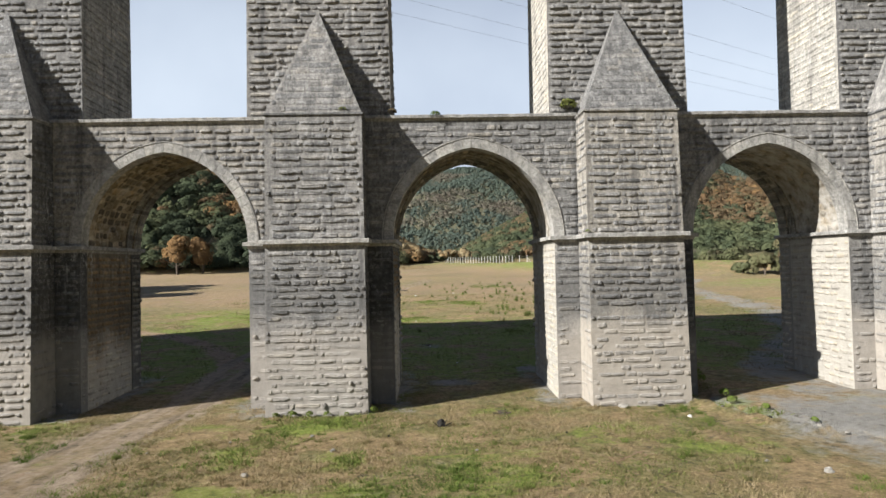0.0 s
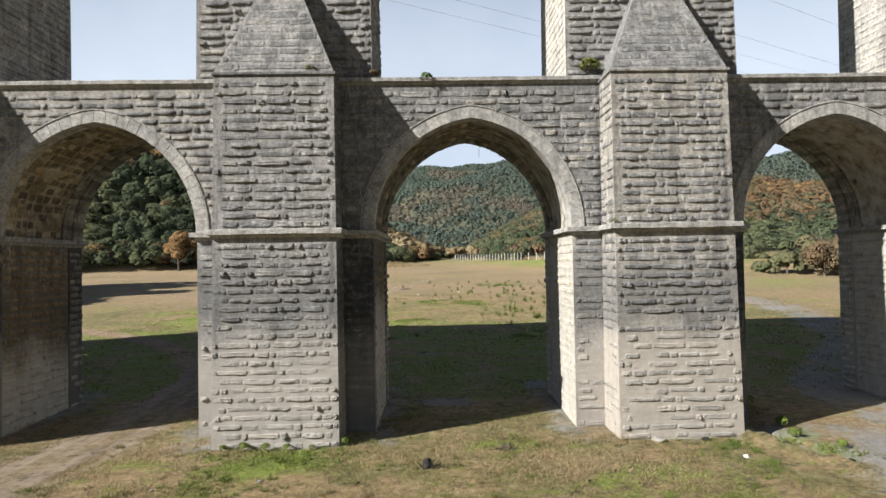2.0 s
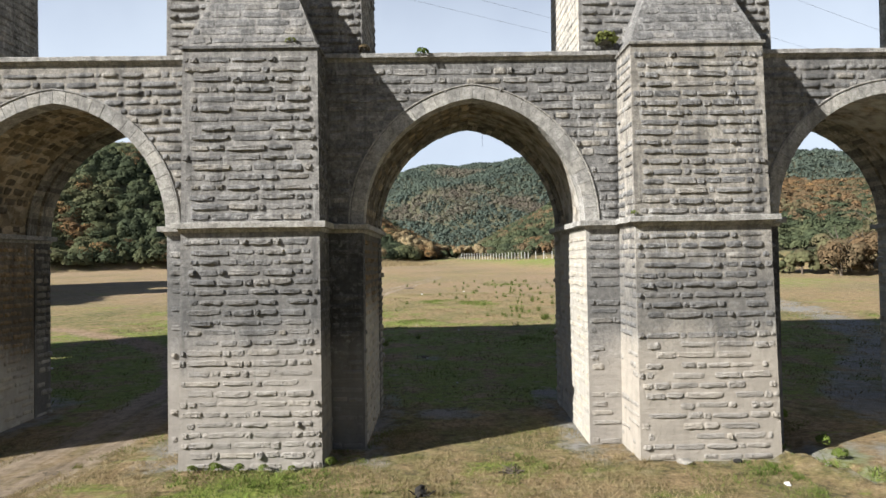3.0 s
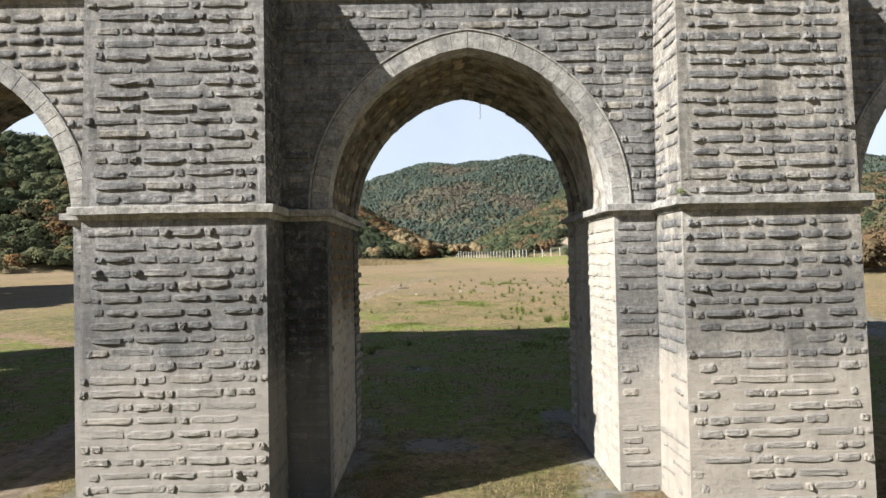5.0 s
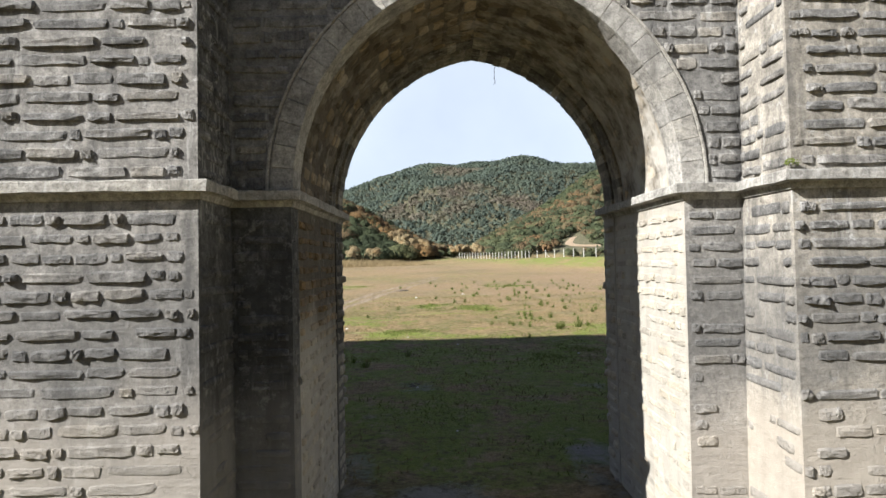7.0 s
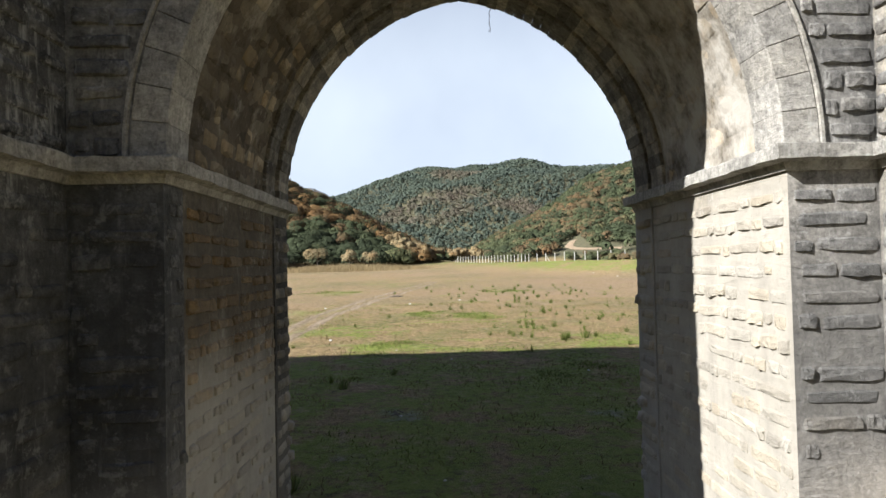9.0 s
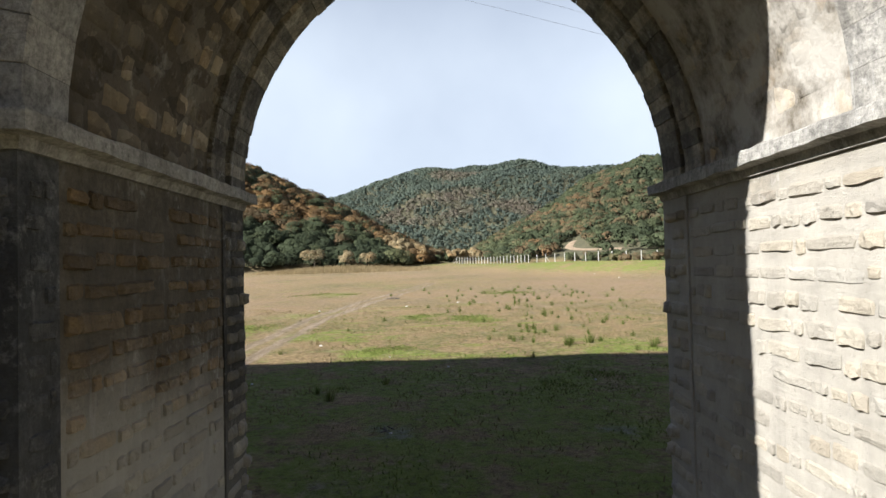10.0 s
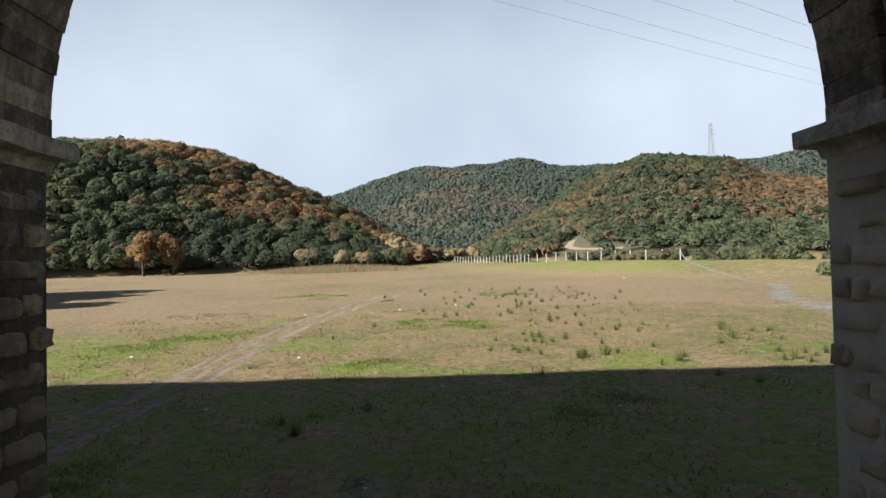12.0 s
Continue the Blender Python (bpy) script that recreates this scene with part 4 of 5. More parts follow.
def dress_wall(i, single):
    c, rng = PIERS[i] + PITCH / 2, np.random.default_rng(60 + i)
    rows = []
    for z in HIGH:
        a, b = c - PITCH / 2 + butt_half(z), c + PITCH / 2 - butt_half(z)
        gap = FACE.half(z - SPRING + 0.06, 0.50)
        rows += [(z, a, c - gap), (z, c + gap, b)] if gap > 0 else [(z, a, b)]
    front = place(rng, courses(rng, rows, thick, high=0.2, deep=0.04), lambda u, z: (u, WALL, z), XP, ZP, -YP)
    vault = []
    n = 17
    for side in (-1, 1):
        for k in range(n):
            u = WALL + 0.68 + rng.uniform(0, 0.2)
            while u < 32.0:
                size = rng.uniform(0.18, 0.6)
                t = (k + 0.5 + rng.uniform(-0.1, 0.1)) / n
                w = (u - WALL) / (BACK - WALL)
                x0, z0 = FACE.at(t, side, 0.10)
                x1, z1 = REAR.at(t, side, 0.10)
                x, z = x0 + (x1 - x0) * w, z0 + (z1 - z0) * w
                xa, za = FACE.at(t - 0.02, side)
                xb, zb = FACE.at(t + 0.02, side)
                up = np.array((xb - xa, 0, zb - za))
                up /= np.linalg.norm(up)
                out = np.cross(YP * -side, up) * 1.0
                out = out if out[0] * side < 0 else -out
                depth = rng.uniform(0.014, 0.036) if side < 0 else rng.uniform(0.002, 0.006)
                if rng.random() < 0.86:
                    m = np.array([[(YP * -side)[q] * size, up[q] * rng.uniform(0.26, 0.34), out[q] * depth, (c + lean(u) + x, u + size / 2, SPRING + z)[q]] for q in range(3)])
                    vault.append((rng.integers(len(SHAPES)), m))
                u += size + rng.uniform(0.03, 0.15)
    if single:
        pieces(arches[i], front[:230], STONE)
        joined(arches[i], front[230:], STONE) if len(front) > 230 else None
        joined(arches[i], vault, VAULT, "brown and ochre vault stones")
    else:
        joined(arches[i], front, STONE)
        joined(arches[i], vault, VAULT, "brown and ochre vault stones")


def dress_upper(i):
    c, rng = PIERS[i], np.random.default_rng(80 + i)
    zs = zs_between(PARAPET + 0.3, 21.5)
    front = courses(rng, [(z, c - 3.2, c + 3.2) for z in zs], thick, high=0.19)
    made = place(rng, front, lambda u, z: (u, UPPER + 0.0107 * (z - 13), z), XP, ZP, -YP)
    for s in (-1, 1):
        side = courses(rng, [(z, UPPER + 0.12, 32.95) for z in zs], thick, deep=0.035 if s > 0 else 0.018)
        side = place(rng, side, lambda u, z: (c + s * (3.25 - 0.0085 * (z - 13)), u, z), YP * s, ZP, XP * s)
        if s > 0:
            made += side
        else:
            joined(piers[i, "up"], side, SUNLIT_STONE, "smooth stones of the sunward side, coloured paler as if sunlit")
    joined(piers[i, "up"], made, STONE)


for i in (3, 4, 5, 6):
    dress_upper(i)
for i in (3, 4, 5):
    dress_wall(i, i == 4)
for i in (3, 4, 5, 6):
    dress_cap(i)
    dress_pier(i, i in (4, 5))


# ---- trees and plants ----
def limb(v, f, a, b, r0, r1, n=6):
    """A tapered branch between two places."""
    a, b = Vector(a), Vector(b)
    d = (b - a).normalized()
    s = d.orthogonal().normalized()
    t = d.cross(s)
    k = len(v)
    for p, r in ((a, r0), (b, r1)):
        v += [tuple(p + (s * math.cos(2 * math.pi * i / n) + t * math.sin(2 * math.pi * i / n)) * r) for i in range(n)]
    f += [(k + i, k + (i + 1) % n, k + n + (i + 1) % n, k + n + i) for i in range(n)]


def tree(label, x, y, h, w, tint, seed, leaves=900, size=0.3, bare=0.25, group="", name="tree"):
    rng = np.random.default_rng(seed)
    z = float(land(x, y))
    root = tagged(new(name), label, name, group)
    root.location = (x, y, z)
    v, f = [], []
    top = Vector((rng.uniform(-0.06, 0.06) * h, rng.uniform(-0.06, 0.06) * h, h * 0.62))
    r = 0.022 * h + 0.03
    mid = top * 0.45 + Vector((rng.uniform(-0.03, 0.03) * h, 0, 0))
    limb(v, f, (0, 0, -0.3), mid, r * 1.25, r * 0.85, 8)
    limb(v, f, mid, top, r * 0.85, r * 0.3, 8)
    for i in range(9):
        s = rng.uniform(bare + 0.05, 0.6)
        p = mid.lerp(top, max(0.0, (s - 0.28) / 0.34)) if s > 0.28 else mid * (s / 0.28)
        a = rng.uniform(0, 6.28)
        q = p + Vector((math.cos(a) * w * 0.34, math.sin(a) * w * 0.34, h * rng.uniform(0.12, 0.3)))
        limb(v, f, p, q, r * 0.4, r * 0.12, 5)
    child("trunk", solid("trunk", v, f, BARK, True), root)
    # a crown of several rounded clumps of leaves
    n = 9
    low = h * bare
    u = rng.normal(size=(n, 3))
    u *= (rng.uniform(0.55, 1.0, n) / np.linalg.norm(u, axis=1))[:, None]
    u[0] = 0
    sub = rng.uniform(0.38, 0.58, n)
    sub[0] = 0.7
    mids = np.stack([u[:, 0] * w * 0.36, u[:, 1] * w * 0.36, (low + h) / 2 + u[:, 2] * (h - low) * 0.29], -1)
    tall = sub * (h - low)
    if name == "bush":
        # leafy down to the ground, uneven on top
        mids[:, :2] *= 1.25
        mids[:, 2] = h * rng.uniform(0.18, 0.62, n)
        tall = np.minimum(tall * 1.1, h * 0.75)
    mids[:, 2] -= tall * (0.72 if name == "bush" else 0.56)
    cv, tn, fc = crowns(rng, mids, tall, sub * w, np.clip(tint + rng.normal(scale=0.025, size=n), 0, 1), max(leaves // 3, 40), size * 0.8, np.zeros(n, dtype=bool))
    child("crown", quads("crown", cv, np.arange(len(cv)).reshape(-1, 3), FOLIAGE, tint=tn, facing=fc), root)
    return root


def from_hub(az, r):
    return float(HUB[0] + r * math.sin(az)), float(HUB[1] + r * math.cos(az))


tree("broad tan autumn tree at the foot of the wooded hill", *from_hub(-0.427, 199), 13.5, 11.5, 0.87, 301, 1900, 0.34, 0.05)
tree("broad russet autumn tree at the foot of the wooded hill", *from_hub(-0.388, 200), 14.5, 11.0, 0.84, 302, 1900, 0.34, 0.06)
for k, (az, r, h) in enumerate(((-0.190, 199, 7.2), (-0.137, 198, 6.4), (-0.106, 199, 6.2))):
    tree("small round golden willow standing at the field's edge", *from_hub(az, r), h * 1.12, h * 1.2, 0.99, 310 + k, 700, 0.17, 0.14, "small willows at the field's edge")
rng = np.random.default_rng(5)
for k in range(17):
    az, r = -0.065 + 0.135 * (k / 16) + rng.uniform(-0.006, 0.006), rng.uniform(218, 240)
    h = rng.uniform(6.5, 9.5) * (1.15 if k < 3 else 0.85)
    tree("pale ochre willow in a loose row behind the reeds", *from_hub(az, r), h, h * rng.uniform(0.75, 1.0), rng.uniform(0.96, 1.0), 330 + k, 620, 0.3, 0.2, "ochre willows behind the reeds")
# unseen trees, set out to throw the shadow across the left of the field
for k, (x, y, h) in enumerate(((-78, 110, 27), (-84, 117, 29), (-80, 102, 26), (-76, 92, 27), (-75, 82, 25), (-78, 74, 27), (-90, 108, 26))):
    tree("large dark green tree out of view, placed for its shadow on the field", x, y, h, h * 0.75, 0.3, 360 + k, 1500, 0.8, 0.1)
for k in range(40):
    az, r = rng.uniform(0.37, 0.62), rng.uniform(176, 228)
    h = rng.uniform(3.6, 7.5)
    tree("dense green bush on the grassy bank", *from_hub(az, r), h, h * rng.uniform(1.1, 1.6), rng.choice([0.22, 0.28, 0.33, 0.38, 0.45, 0.6]), 400 + k, 620, 0.26, 0.02, "bushes on the bank", "bush")
for k in range(24):
    az, r, h = rng.uniform(0.25, 0.40), rng.uniform(226, 250), rng.uniform(2.0, 4.4)
    tree("low green scrub below the hillside path", *from_hub(az, r), h, h * rng.uniform(1.2, 1.7), rng.choice([0.2, 0.28, 0.36, 0.6]), 520 + k, 330, 0.26, 0.02, "scrub below the path", "bush")
for k, (az, r, h, tn) in enumerate(((0.315, 146, 2.6, 0.62), (0.362, 140, 2.5, 0.6), (0.30, 149, 2.2, 0.5), (0.27, 262, 6, 0.3), (0.23, 240, 5, 0.3), (0.155, 236, 6, 0.33), (0.13, 240, 6.5, 0.36), (0.11, 244, 6, 0.3))):
    tree("rounded bush beside the fence line", *from_hub(az, r), h, h * 1.3, tn, 450 + k, 480, 0.26, 0.02, "bushes on the bank", "bush")


for k, (x, y, h, w, tn) in enumerate(((73, 116, 7, 8, 0.58), (69, 121, 4.5, 6, 0.42), (66, 124, 2.6, 4, 0.3), (79, 119, 8, 10, 0.62), (84, 112, 10, 12, 0.68), (77, 123, 8, 10, 0.42), (84, 121, 11, 12, 0.45), (91, 115, 11, 13, 0.66))):
    tree("broad rusty brown bush on the slope above the road" if tn > 0.5 else "broad olive green bush on the slope above the road", x, y, h * 1.25, w, tn + 0.06, 480 + k, 1500, 0.26, 0.02, "bushes above the road", "bush")


def blades(rng, x, y, tall, wide, tint, splay=0.35):
    """Thin upright leaves, one triangle each."""
    n = len(x)
    z = land(x, y)
    a = rng.uniform(0, 6.283, n)
    dx, dy = np.cos(a) * wide, np.sin(a) * wide
    h = tall * rng.uniform(0.5, 1.15, n)
    lx, ly = rng.normal(scale=splay, size=n) * h, rng.normal(scale=splay, size=n) * h
    v = np.stack([np.stack([x - dx, y - dy, z - 0.02], -1), np.stack([x + dx, y + dy, z - 0.02], -1), np.stack([x + lx, y + ly, z + h], -1)], 1).reshape(-1, 3)
    return v, np.arange(3 * n).reshape(-1, 3), np.repeat(np.clip(tint, 0, 1), 3)


def patchy(rng, count, x, y, s, seed, cut):
    px, py = rng.uniform(*x, count), rng.uniform(*y, count)
    n = field_noise(px, py, s, seed)
    ok = (n + rng.normal(scale=0.15, size=count) > cut)
    for c in PIERS.values():
        ok &= ~((np.abs(px - c) < HALF + 0.1) & (py > WALL - 0.1) & (py < BACK + 0.1)) & ~((np.abs(px - c) < BUTT + 0.05) & (py > FRONT - 0.05) & (py < WALL))
    ok &= (near_line(px, py, TRACK) > 1.1) & (np.hypot((px - 17.2) / 6.5, (py - 22) / 9) > 0.95)
    return px[ok], py[ok], n[ok]


rng = np.random.default_rng(21)
x, y, n = patchy(rng, 240000, (-22, 22), (9, 30), 1.1, 4.4, -0.02)
n2 = field_noise(x, y, 3.4, 7.7)
v, f, t = blades(rng, x, y, 0.10, 0.012, np.minimum(0.6 - 0.9 * n2 + 0.2 * n + rng.normal(scale=0.16, size=len(x)), 0.93), 1.0)
tagged(new("dry_grass", quads("dry_grass", v, f, GRASS, tint=t)), "short dry and green grass on the trodden ground", "grass", kind="stuff")
cx, cy, n = patchy(rng, 3600, (-20, 20), (10, 27), 2.2, 8.3, 0.02)
m = rng.integers(14, 40, len(cx))
x, y = np.repeat(cx, m) + rng.normal(scale=0.07, size=m.sum()), np.repeat(cy, m) + rng.normal(scale=0.06, size=m.sum())
t = np.repeat(np.clip(0.5 - 0.9 * field_noise(cx, cy, 3.4, 7.7) + rng.normal(scale=0.14, size=len(cx)), 0.18, 0.92), m)
v, f, t = blades(rng, x, y, np.repeat(rng.uniform(0.08, 0.22, len(cx)), m), 0.011, t + rng.normal(scale=0.06, size=len(t)), 0.7)
tagged(new("grass_tussocks", quads("grass_tussocks", v, f, GRASS, tint=t)), "rough olive and straw-coloured tussocks on the trodden ground", "grass", kind="stuff")
x, y, n = patchy(rng, 60000, (-26, 40), (33, 92), 2.6, 1.9, 0.05)
n2 = field_noise(x, y, 6.0, 2.7)
v, f, t = blades(rng, x, y, 0.15, 0.03, 0.62 - 0.6 * n2 - 0.2 * n + rng.normal(scale=0.1, size=len(x)), 0.6)
tagged(new("field_grass", quads("field_grass", v, f, GRASS, tint=t)), "thin straw-coloured grass over the field", "grass", kind="stuff")
px, py, pt = [], [], []
for gx, gy, s in GREENS[:11] + GREENS[14:18]:
    k = int(330 * s)
    sub = rng.integers(0, 7, k)
    px.append(gx + rng.normal(scale=s * 0.55, size=7)[sub] + rng.normal(scale=s * 0.24, size=k))
    py.append(gy + rng.normal(scale=s * 0.65, size=7)[sub] + rng.normal(scale=s * 0.24, size=k))
    pt.append(rng.uniform(0.25, 0.55, k))
x, y, t = np.concatenate(px), np.concatenate(py), np.concatenate(pt)
ok = ~((np.abs(x + 4.35) < BUTT + 0.05) & (y > FRONT - 0.05))
v, f, t = blades(rng, x[ok], y[ok], 0.13, 0.03, t[ok], 1.0)
tagged(new("green_grass", quads("green_grass", v, f, GRASS, tint=t)), "fresh green grass in low patches", "grass", kind="stuff")
# reeds at the far edge of the field
k = 30000
az, r = rng.normal(-0.145, 0.062, k), rng.normal(192, 6.5, k)
x, y = HUB[0] + r * np.sin(az), HUB[1] + r * np.cos(az)
tall = rng.uniform(0.3, 1.0, k) * 2.3 * np.clip(1 - ((az + 0.14) / 0.16) ** 2, 0.12, 1)
v, f, t = blades(rng, x, y, tall, 0.05, rng.uniform(0.75, 1.0, k), 0.12)
tagged(new("reed_bed", quads("reed_bed", v, f, GRASS, tint=t)), "pale dry reed bed at the edge of the field", "reeds", kind="stuff")

# rush tufts
def rush_mesh(seed, n=46):
    rng = np.random.default_rng(seed)
    a, r = rng.uniform(0, 6.283, n), np.abs(rng.normal(scale=0.13, size=n))
    x, y = np.cos(a) * r, np.sin(a) * r
    h = rng.uniform(0.35, 0.85, n)
    w = rng.uniform(0, 6.283, n)
    c, s = np.cos(w) * 0.022, np.sin(w) * 0.022
    v = np.stack([np.stack([x - c, y - s, np.full(n, -0.03)], -1), np.stack([x + c, y + s, np.full(n, -0.03)], -1), np.stack([x * 2.6, y * 2.6, h], -1)], 1).reshape(-1, 3)
    return quads("rush_tuft", v, np.arange(3 * n).reshape(-1, 3), GRASS, tint=np.repeat(rng.uniform(0.0, 0.6, n), 3))


RUSH = [rush_mesh(500 + i) for i in range(6)]
spots = [(10.7, 61.6), (12.2, 62.2), (22.9, 71), (21.6, 60), (15.5, 60), (8.7, 68), (8.8, 83.2), (19.7, 83.1), (11.4, 68.9), (-4.3, 71.5), (-7, 60.8), (15.8, 56.4), (17, 55), (13.2, 66.5), (9.6, 67.4)]
rng = np.random.default_rng(77)
spots += [(rng.uniform(6, 27), rng.uniform(57, 74)) for _ in range(46)] + [(rng.normal(14, 6), rng.uniform(74, 118)) for _ in range(84)] + [(rng.uniform(-3, 3), rng.uniform(36, 52)) for _ in range(4)]
for k, (x, y) in enumerate(spots):
    big = 1.0 if k < 5 else rng.uniform(0.42, 0.85)
    ob = tagged(new("rush_tuft", RUSH[k % 6]), "dark green rush tuft standing in dry grass", "rush tuft", "rush tufts in the field")
    ob.matrix_basis = Matrix.LocRotScale((x, y, float(land(x, y))), Euler((0, 0, rng.uniform(0, 6.28))), (big, big, big))


# weeds on the masonry
def weed(label, x, y, z, size, tint, seed, n=160, name="weed"):
    rng = np.random.default_rng(seed)
    cv, tn, fc = crowns(rng, np.array([[0.0, 0.0, 0.0]]), np.array([size]), np.array([size * 1.25]), np.array([tint]), n, size * 0.09, np.array([False]))
    ob = tagged(new(name, quads(name, cv, np.arange(len(cv)).reshape(-1, 3), FOLIAGE if tint > 0.5 else GRASS, tint=tn, facing=fc)), label, name)
    ob.location = (x, y, z)
    return ob


weed("small leafy green weed rooted in the coping", 0.95, 27.8, 12.86, 0.42, 0.12, 601)
weed("olive green bush on the ledge beside the upper pier", 7.0, 27.95, 13.06, 0.72, 0.47, 602, 320)
weed("tiny green tuft at the foot of a pyramid cap", -3.1, 26.5, 12.9, 0.3, 0.45, 603)
weed("small green tuft on the string course", 7.28, 26.3, 7.48, 0.22, 0.4, 604, 90)
weed("thin dry weeds on the gallery edge", -1.0, 28.0, 13.07, 0.4, 0.6, 605)
for k, (x, y, s) in enumerate(((-6.0, 25.95, 0.35), (-5.3, 25.9, 0.45), (-4.6, 25.85, 0.4), (-3.9, 25.9, 0.35), (-2.0, 26.2, 0.45), (-3.1, 25.95, 0.25))):
    weed("fresh green weeds at the foot of the buttress", x, y, 0.12, s * 0.75, 0.38, 610 + k, 170)


for k, (x, y, s) in enumerate(((13.5, 27.3, 0.55), (13.2, 26.0, 0.5), (13.9, 24.6, 0.42), (14.6, 22.6, 0.34), (13.8, 30.2, 0.6), (14.3, 31.8, 0.55), (13.4, 33.4, 0.6), (15.0, 33.8, 0.5), (12.6, 25.3, 0.3))):
    weed("low green weeds along the washed-out gully", x, y, float(land(x, y)) - 0.05, s * 0.8, 0.36, 630 + k, 200)


def vine(x, y, z, length, seed):
    rng = np.random.default_rng(seed)
    v, f = [], []
    p = Vector((x, y, z))
    for i in range(9):
        q = p + Vector((rng.uniform(-0.04, 0.04), rng.uniform(-0.02, 0.02), -length / 9))
        limb(v, f, p, q, 0.008, 0.007, 4)
        if i % 2:
            limb(v, f, q, q + Vector((rng.uniform(-0.1, 0.1), 0, -0.1)), 0.005, 0.003, 4)
        p = q
    tagged(new("hanging_vine", solid("hanging_vine", v, f, BARK)), "thin dry stem hanging from the arch", "vine")


vine(0.4, 33.65, 11.55, 0.9, 1)
vine(3.3, 33.65, 11.8, 0.75, 2)
vine(0.05, 33.65, 11.35, 0.6, 3)


# ---- stones, debris and litter ----
WHITE = plain("white_litter", (0.484, 0.476, 0.452), (0.624, 0.616, 0.601), 9)
PALE = plain("pale_rock", (0.156, 0.148, 0.129), (0.281, 0.261, 0.226), 7, 0.9, 0.02)
CHAR = plain("charred_wood", (0.009, 0.009, 0.008), (0.035, 0.031, 0.028), 14, 0.9, 0.02)
RUST = plain("rusty_twig", (0.156, 0.094, 0.062), (0.257, 0.164, 0.117), 9)


def lump(name, label, category, x, y, size, material, seed, flat=0.65, group=""):
    rng = np.random.default_rng(seed)
    bm = bmesh.new()
    bmesh.ops.create_icosphere(bm, subdivisions=2, radius=1.0)
    for q in bm.verts:
        n = noise.noise(q.co * 1.3 + Vector((seed, 0, 0))) * 0.45 + noise.noise(q.co * 3.5 + Vector((0, seed, 0))) * 0.15
        q.co = Vector((q.co.x * size * rng.uniform(0.97, 1.03), q.co.y * size * 0.8, q.co.z * size * flat)) * (1 + n)
    me = bpy.data.meshes.new(name)
    bm.to_mesh(me)
    bm.free()
    me.materials.append(material)
    ob = tagged(new(name, me), label, category, group)
    ob.matrix_basis = pose(x, y, float(land(x, y)) + size * flat * 0.45, 0, 0, seed * 47 % 360)
    return ob


lump("rock", "pale rough rock lying on grey silt", "rock", 11.55, 17.35, 0.15, PALE, 1)
lump("rock", "small whitish stone near the buttress", "rock", 10.5, 24.05, 0.1, WHITE, 2)
lump("rock", "flat pale stone by the foot of the buttress", "rock", 8.5, 25.95, 0.26, PALE, 3, 0.35)
lump("rock", "small dark stone by the foot of the buttress", "rock", 10.1, 25.95, 0.14, CHAR, 4, 0.5)
for k, (x, y, s) in enumerate(((13.2, 23.2, 0.12), (13.9, 21.3, 0.1), (14.4, 20.6, 0.13), (15.4, 19.4, 0.11), (12.4, 25.3, 0.13), (10.4, 18.5, 0.09), (15.9, 18.6, 0.16), (-3.0, 21.0, 0.14), (-5.3, 18.8, 0.16), (-1.2, 22.6, 0.09),
                               (1.8, 20.6, 0.08), (-6.8, 22.4, 0.08), (5.2, 22.3, 0.07), (-9.3, 21.5, 0.07), (-4.0, 22.9, 0.11))):
    lump("rock", "small grey stone among the grass", "rock", x, y, s * 0.75, PALE if k % 3 else CHAR, 10 + k, 0.6, "small stones on the ground")


def debris(label, x, y, size, count, material, seed, thin=0.05, steep=0.5):
    """A loose heap of sticks."""
    rng = np.random.default_rng(seed)
    heap = tagged(new("debris_heap"), label, "debris")
    heap.location = (x, y, float(land(x, y)))
    for _ in range(count):
        p = Vector((rng.normal(scale=size * 0.35), rng.normal(scale=size * 0.3), rng.uniform(0.0, size * 0.25 * steep)))
        d = Vector((rng.normal(), rng.normal(), rng.uniform(-0.1, steep))).normalized() * size * rng.uniform(0.3, 0.8)
        v, f = [], []
        limb(v, f, p, p + d, size * thin, size * thin * 0.5, 5)
        child("stick", solid("stick", v, f, material), heap)


debris("black charred remains of a small fire", 0.75, 23.7, 0.36, 22, CHAR, 1, 0.07)
lump("charred_log", "black charred stump in ashes", "log", 0.72, 23.75, 0.17, CHAR, 40, 1.1)
debris("dark broken branches heaped on the grass", 3.3, 25.35, 0.42, 20, BARK, 2)
debris("reddish brown dry twigs lying flat on the grass", 6.4, 18.8, 1.3, 22, RUST, 3, 0.007, 0.12)
debris("dark driftwood lying in the field", -2.3, 102.5, 1.3, 9, BARK, 4, 0.07, 0.15)
debris("dark driftwood half buried in shaded grass", 0.6, 44.6, 0.6, 8, BARK, 5, 0.05, 0.1)
for k, (x, y, s) in enumerate(((-15.6, 65.9, 0.18), (-0.5, 90.5, 0.24), (-5.1, 63.9, 0.16), (-0.3, 59.2, 0.1), (0.7, 44.0, 0.1), (-9.5, 88, 0.2), (2.2, 37.5, 0.07), (-6.4, 52.6, 0.1), (9.6, 51.2, 0.1), (5.3, 95, 0.2), (38, 140, 0.26), (36, 150, 0.2), (-20.5, 43, 0.16), (3.0, 55.5, 0.09))):
    lump("litter", "crumpled white plastic litter on the grass", "litter", x, y, s * 0.72, WHITE, 60 + k, 0.5, "litter in the field")

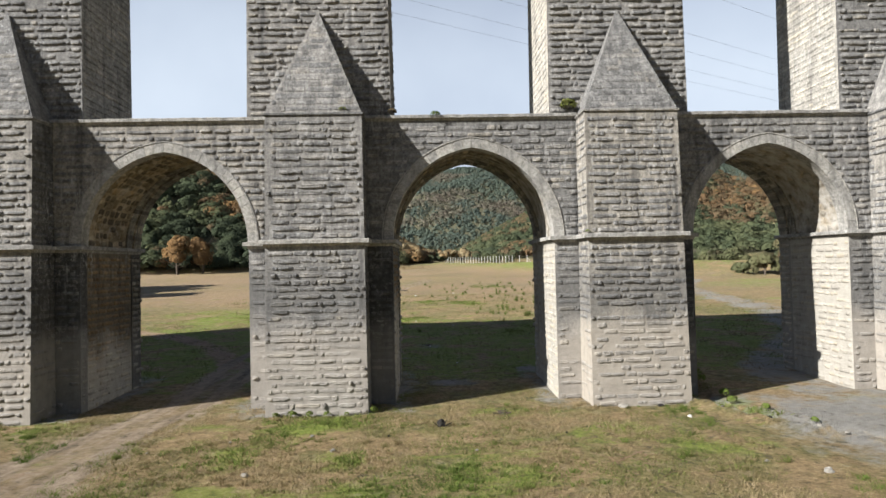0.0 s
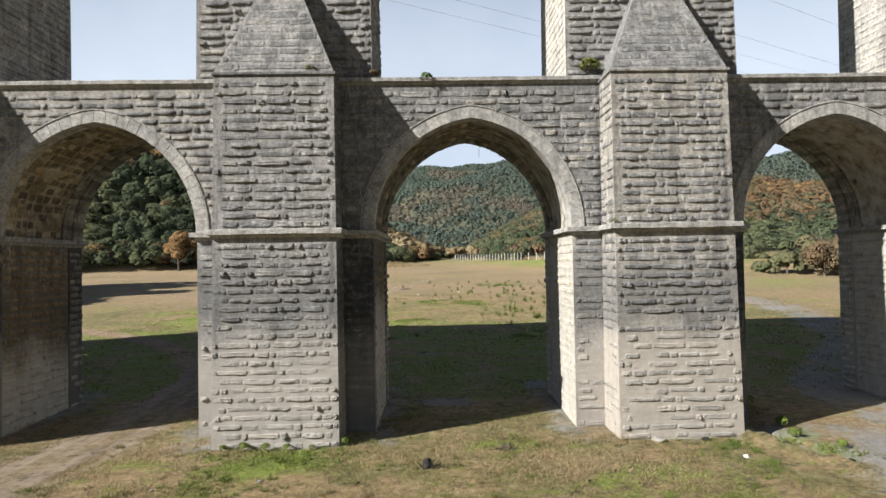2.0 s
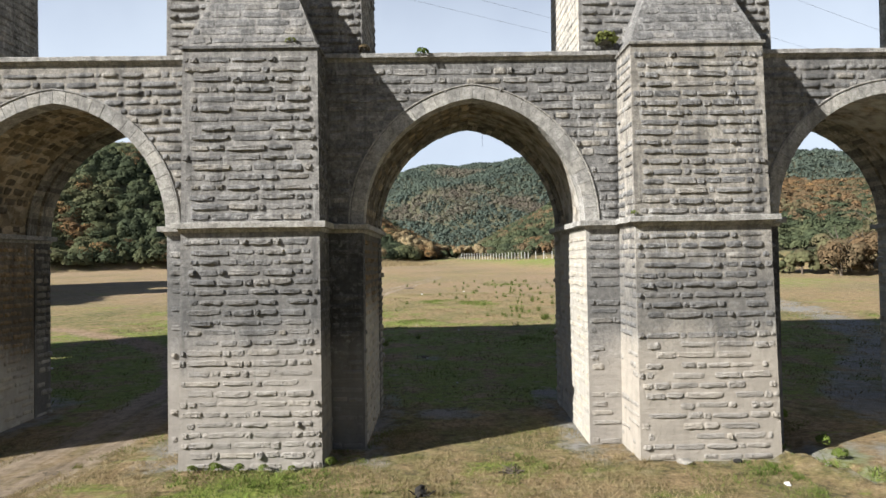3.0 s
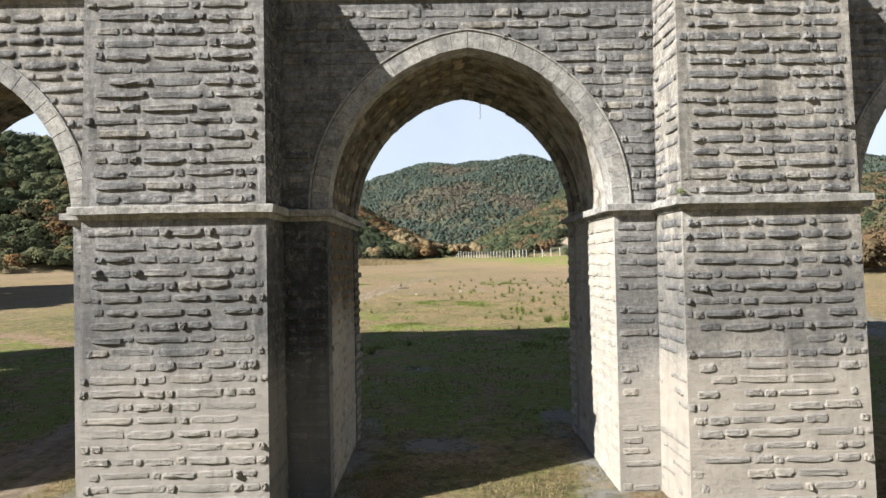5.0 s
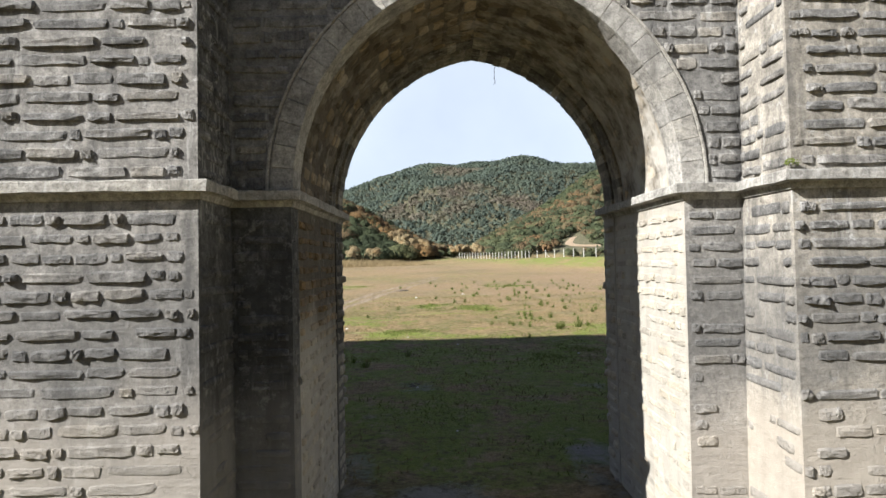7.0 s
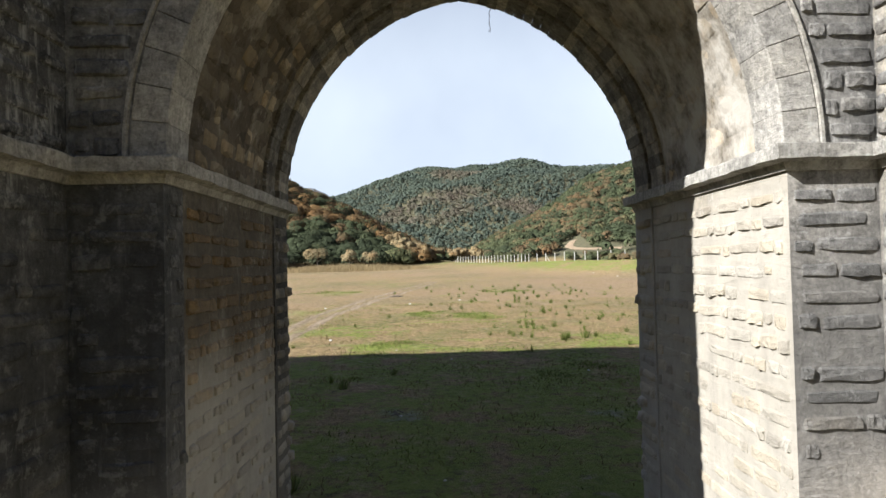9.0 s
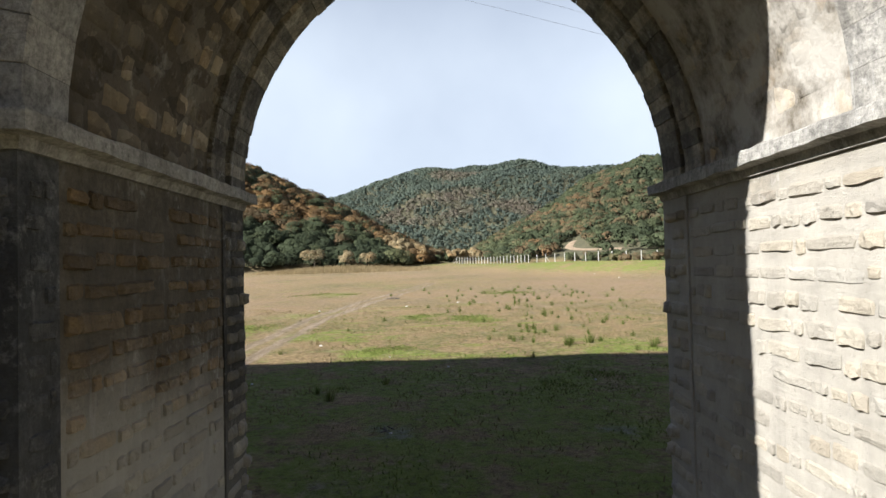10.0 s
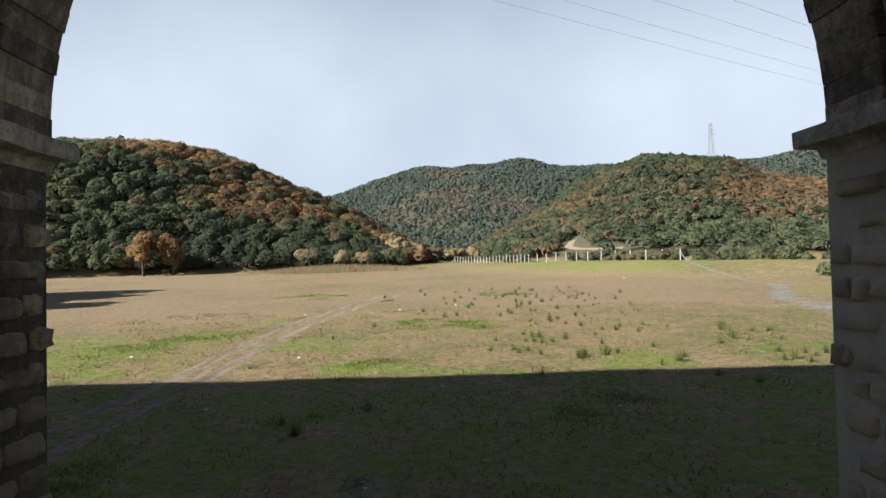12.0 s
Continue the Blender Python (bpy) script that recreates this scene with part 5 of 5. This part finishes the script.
# ---- fence, pylon, cables ----
def fence_post(x, y, brace=None):
    z = float(land(x, y))
    bm = bmesh.new()
    bmesh.ops.create_cube(bm, size=1.0)
    for q in bm.verts:
        t = 0.095 if q.co.z < 0 else 0.08
        q.co = Vector((math.copysign(t, q.co.x), math.copysign(t, q.co.y), -0.4 if q.co.z < 0 else 2.3))
    bmesh.ops.bevel(bm, geom=bm.edges[:], offset=0.015, segments=1, affect="EDGES")
    me = bpy.data.meshes.new("fence_post")
    bm.to_mesh(me)
    bm.free()
    me.materials.append(CONCRETE)
    ob = tagged(new("fence_post", me), "white concrete fence post on the grassy bank", "fence post", "concrete posts of the fence")
    ob.location = (x, y, z)
    if brace is not None:
        v, f = [], []
        limb(v, f, (brace, 0, -0.2), (0, 0, 1.7), 0.075, 0.075, 4)
        child("brace", solid("brace", v, f, CONCRETE), ob, "slanting concrete brace")
    return ob


for (ax, ay), (bx, by), n in zip(FENCE, FENCE[1:], (23, 6, 6)):
    for k in range(n):
        s = k / n
        fence_post(ax + (bx - ax) * s, ay + (by - ay) * s, -1.2 if (n == 23 and k == 0) else (1.2 if n == 6 and k == 2 and ay > 190 else None))
fence_post(*FENCE[-1], 1.3)

STEEL = plain("galvanised_steel", (0.234, 0.242, 0.25), (0.328, 0.335, 0.343), 3, 0.5)


def pylon(x, y, h):
    z = float(land(x, y))
    root = tagged(new("pylon"), "tall grey steel lattice pylon on the wooded crest", "pylon")
    root.location = (x, y, z)

    def half(s):
        return 2.3 - 1.7 * s

    for sx in (-1, 1):
        for sy in (-1, 1):
            v, f = [], []
            limb(v, f, (sx * half(0), sy * half(0), -0.5), (sx * half(1), sy * half(1), h), 0.16, 0.1, 4)
            child("leg", solid("leg", v, f, STEEL), root)
    v, f = [], []
    steps = [0, 0.2, 0.38, 0.54, 0.68, 0.8, 0.9, 1.0]
    for a, b in zip(steps, steps[1:]):
        for (ux, uy), (wx, wy) in (((-1, -1), (1, -1)), ((1, -1), (1, 1)), ((1, 1), (-1, 1)), ((-1, 1), (-1, -1))):
            limb(v, f, (ux * half(a), uy * half(a), a * h), (wx * half(b), wy * half(b), b * h), 0.08, 0.08, 4)
            limb(v, f, (wx * half(a), wy * half(a), a * h), (ux * half(b), uy * half(b), b * h), 0.08, 0.08, 4)
    child("bracing", solid("bracing", v, f, STEEL), root)
    for s, w in ((0.72, 4.0), (0.84, 3.2), (0.95, 2.4)):
        v, f = [], []
        limb(v, f, (-w, 0, s * h), (w, 0, s * h), 0.12, 0.12, 4)
        child("crossarm", solid("crossarm", v, f, STEEL), root)


pylon(*from_hub(0.437, 512), 30.0)
for k in range(5):
    v, f = [], []
    off = Vector((5.0, -8.5, 0)) * (0.4, 1.5, 2.95, 4.2, 6.6)[k]
    a, b = Vector((-206, 87, 92)) + off, Vector((453, 475, 92)) + off
    n = 24
    for i in range(n):
        p, q = (a.lerp(b, s) - Vector((0, 0, 4 * 4 * s * (1 - s))) for s in (i / n, (i + 1) / n))
        limb(v, f, p, q, 0.036, 0.036, 4)
    tagged(new("power_cable", solid("power_cable", v, f, STEEL)), "thin grey overhead power cable against the sky", "cable", "overhead cables")
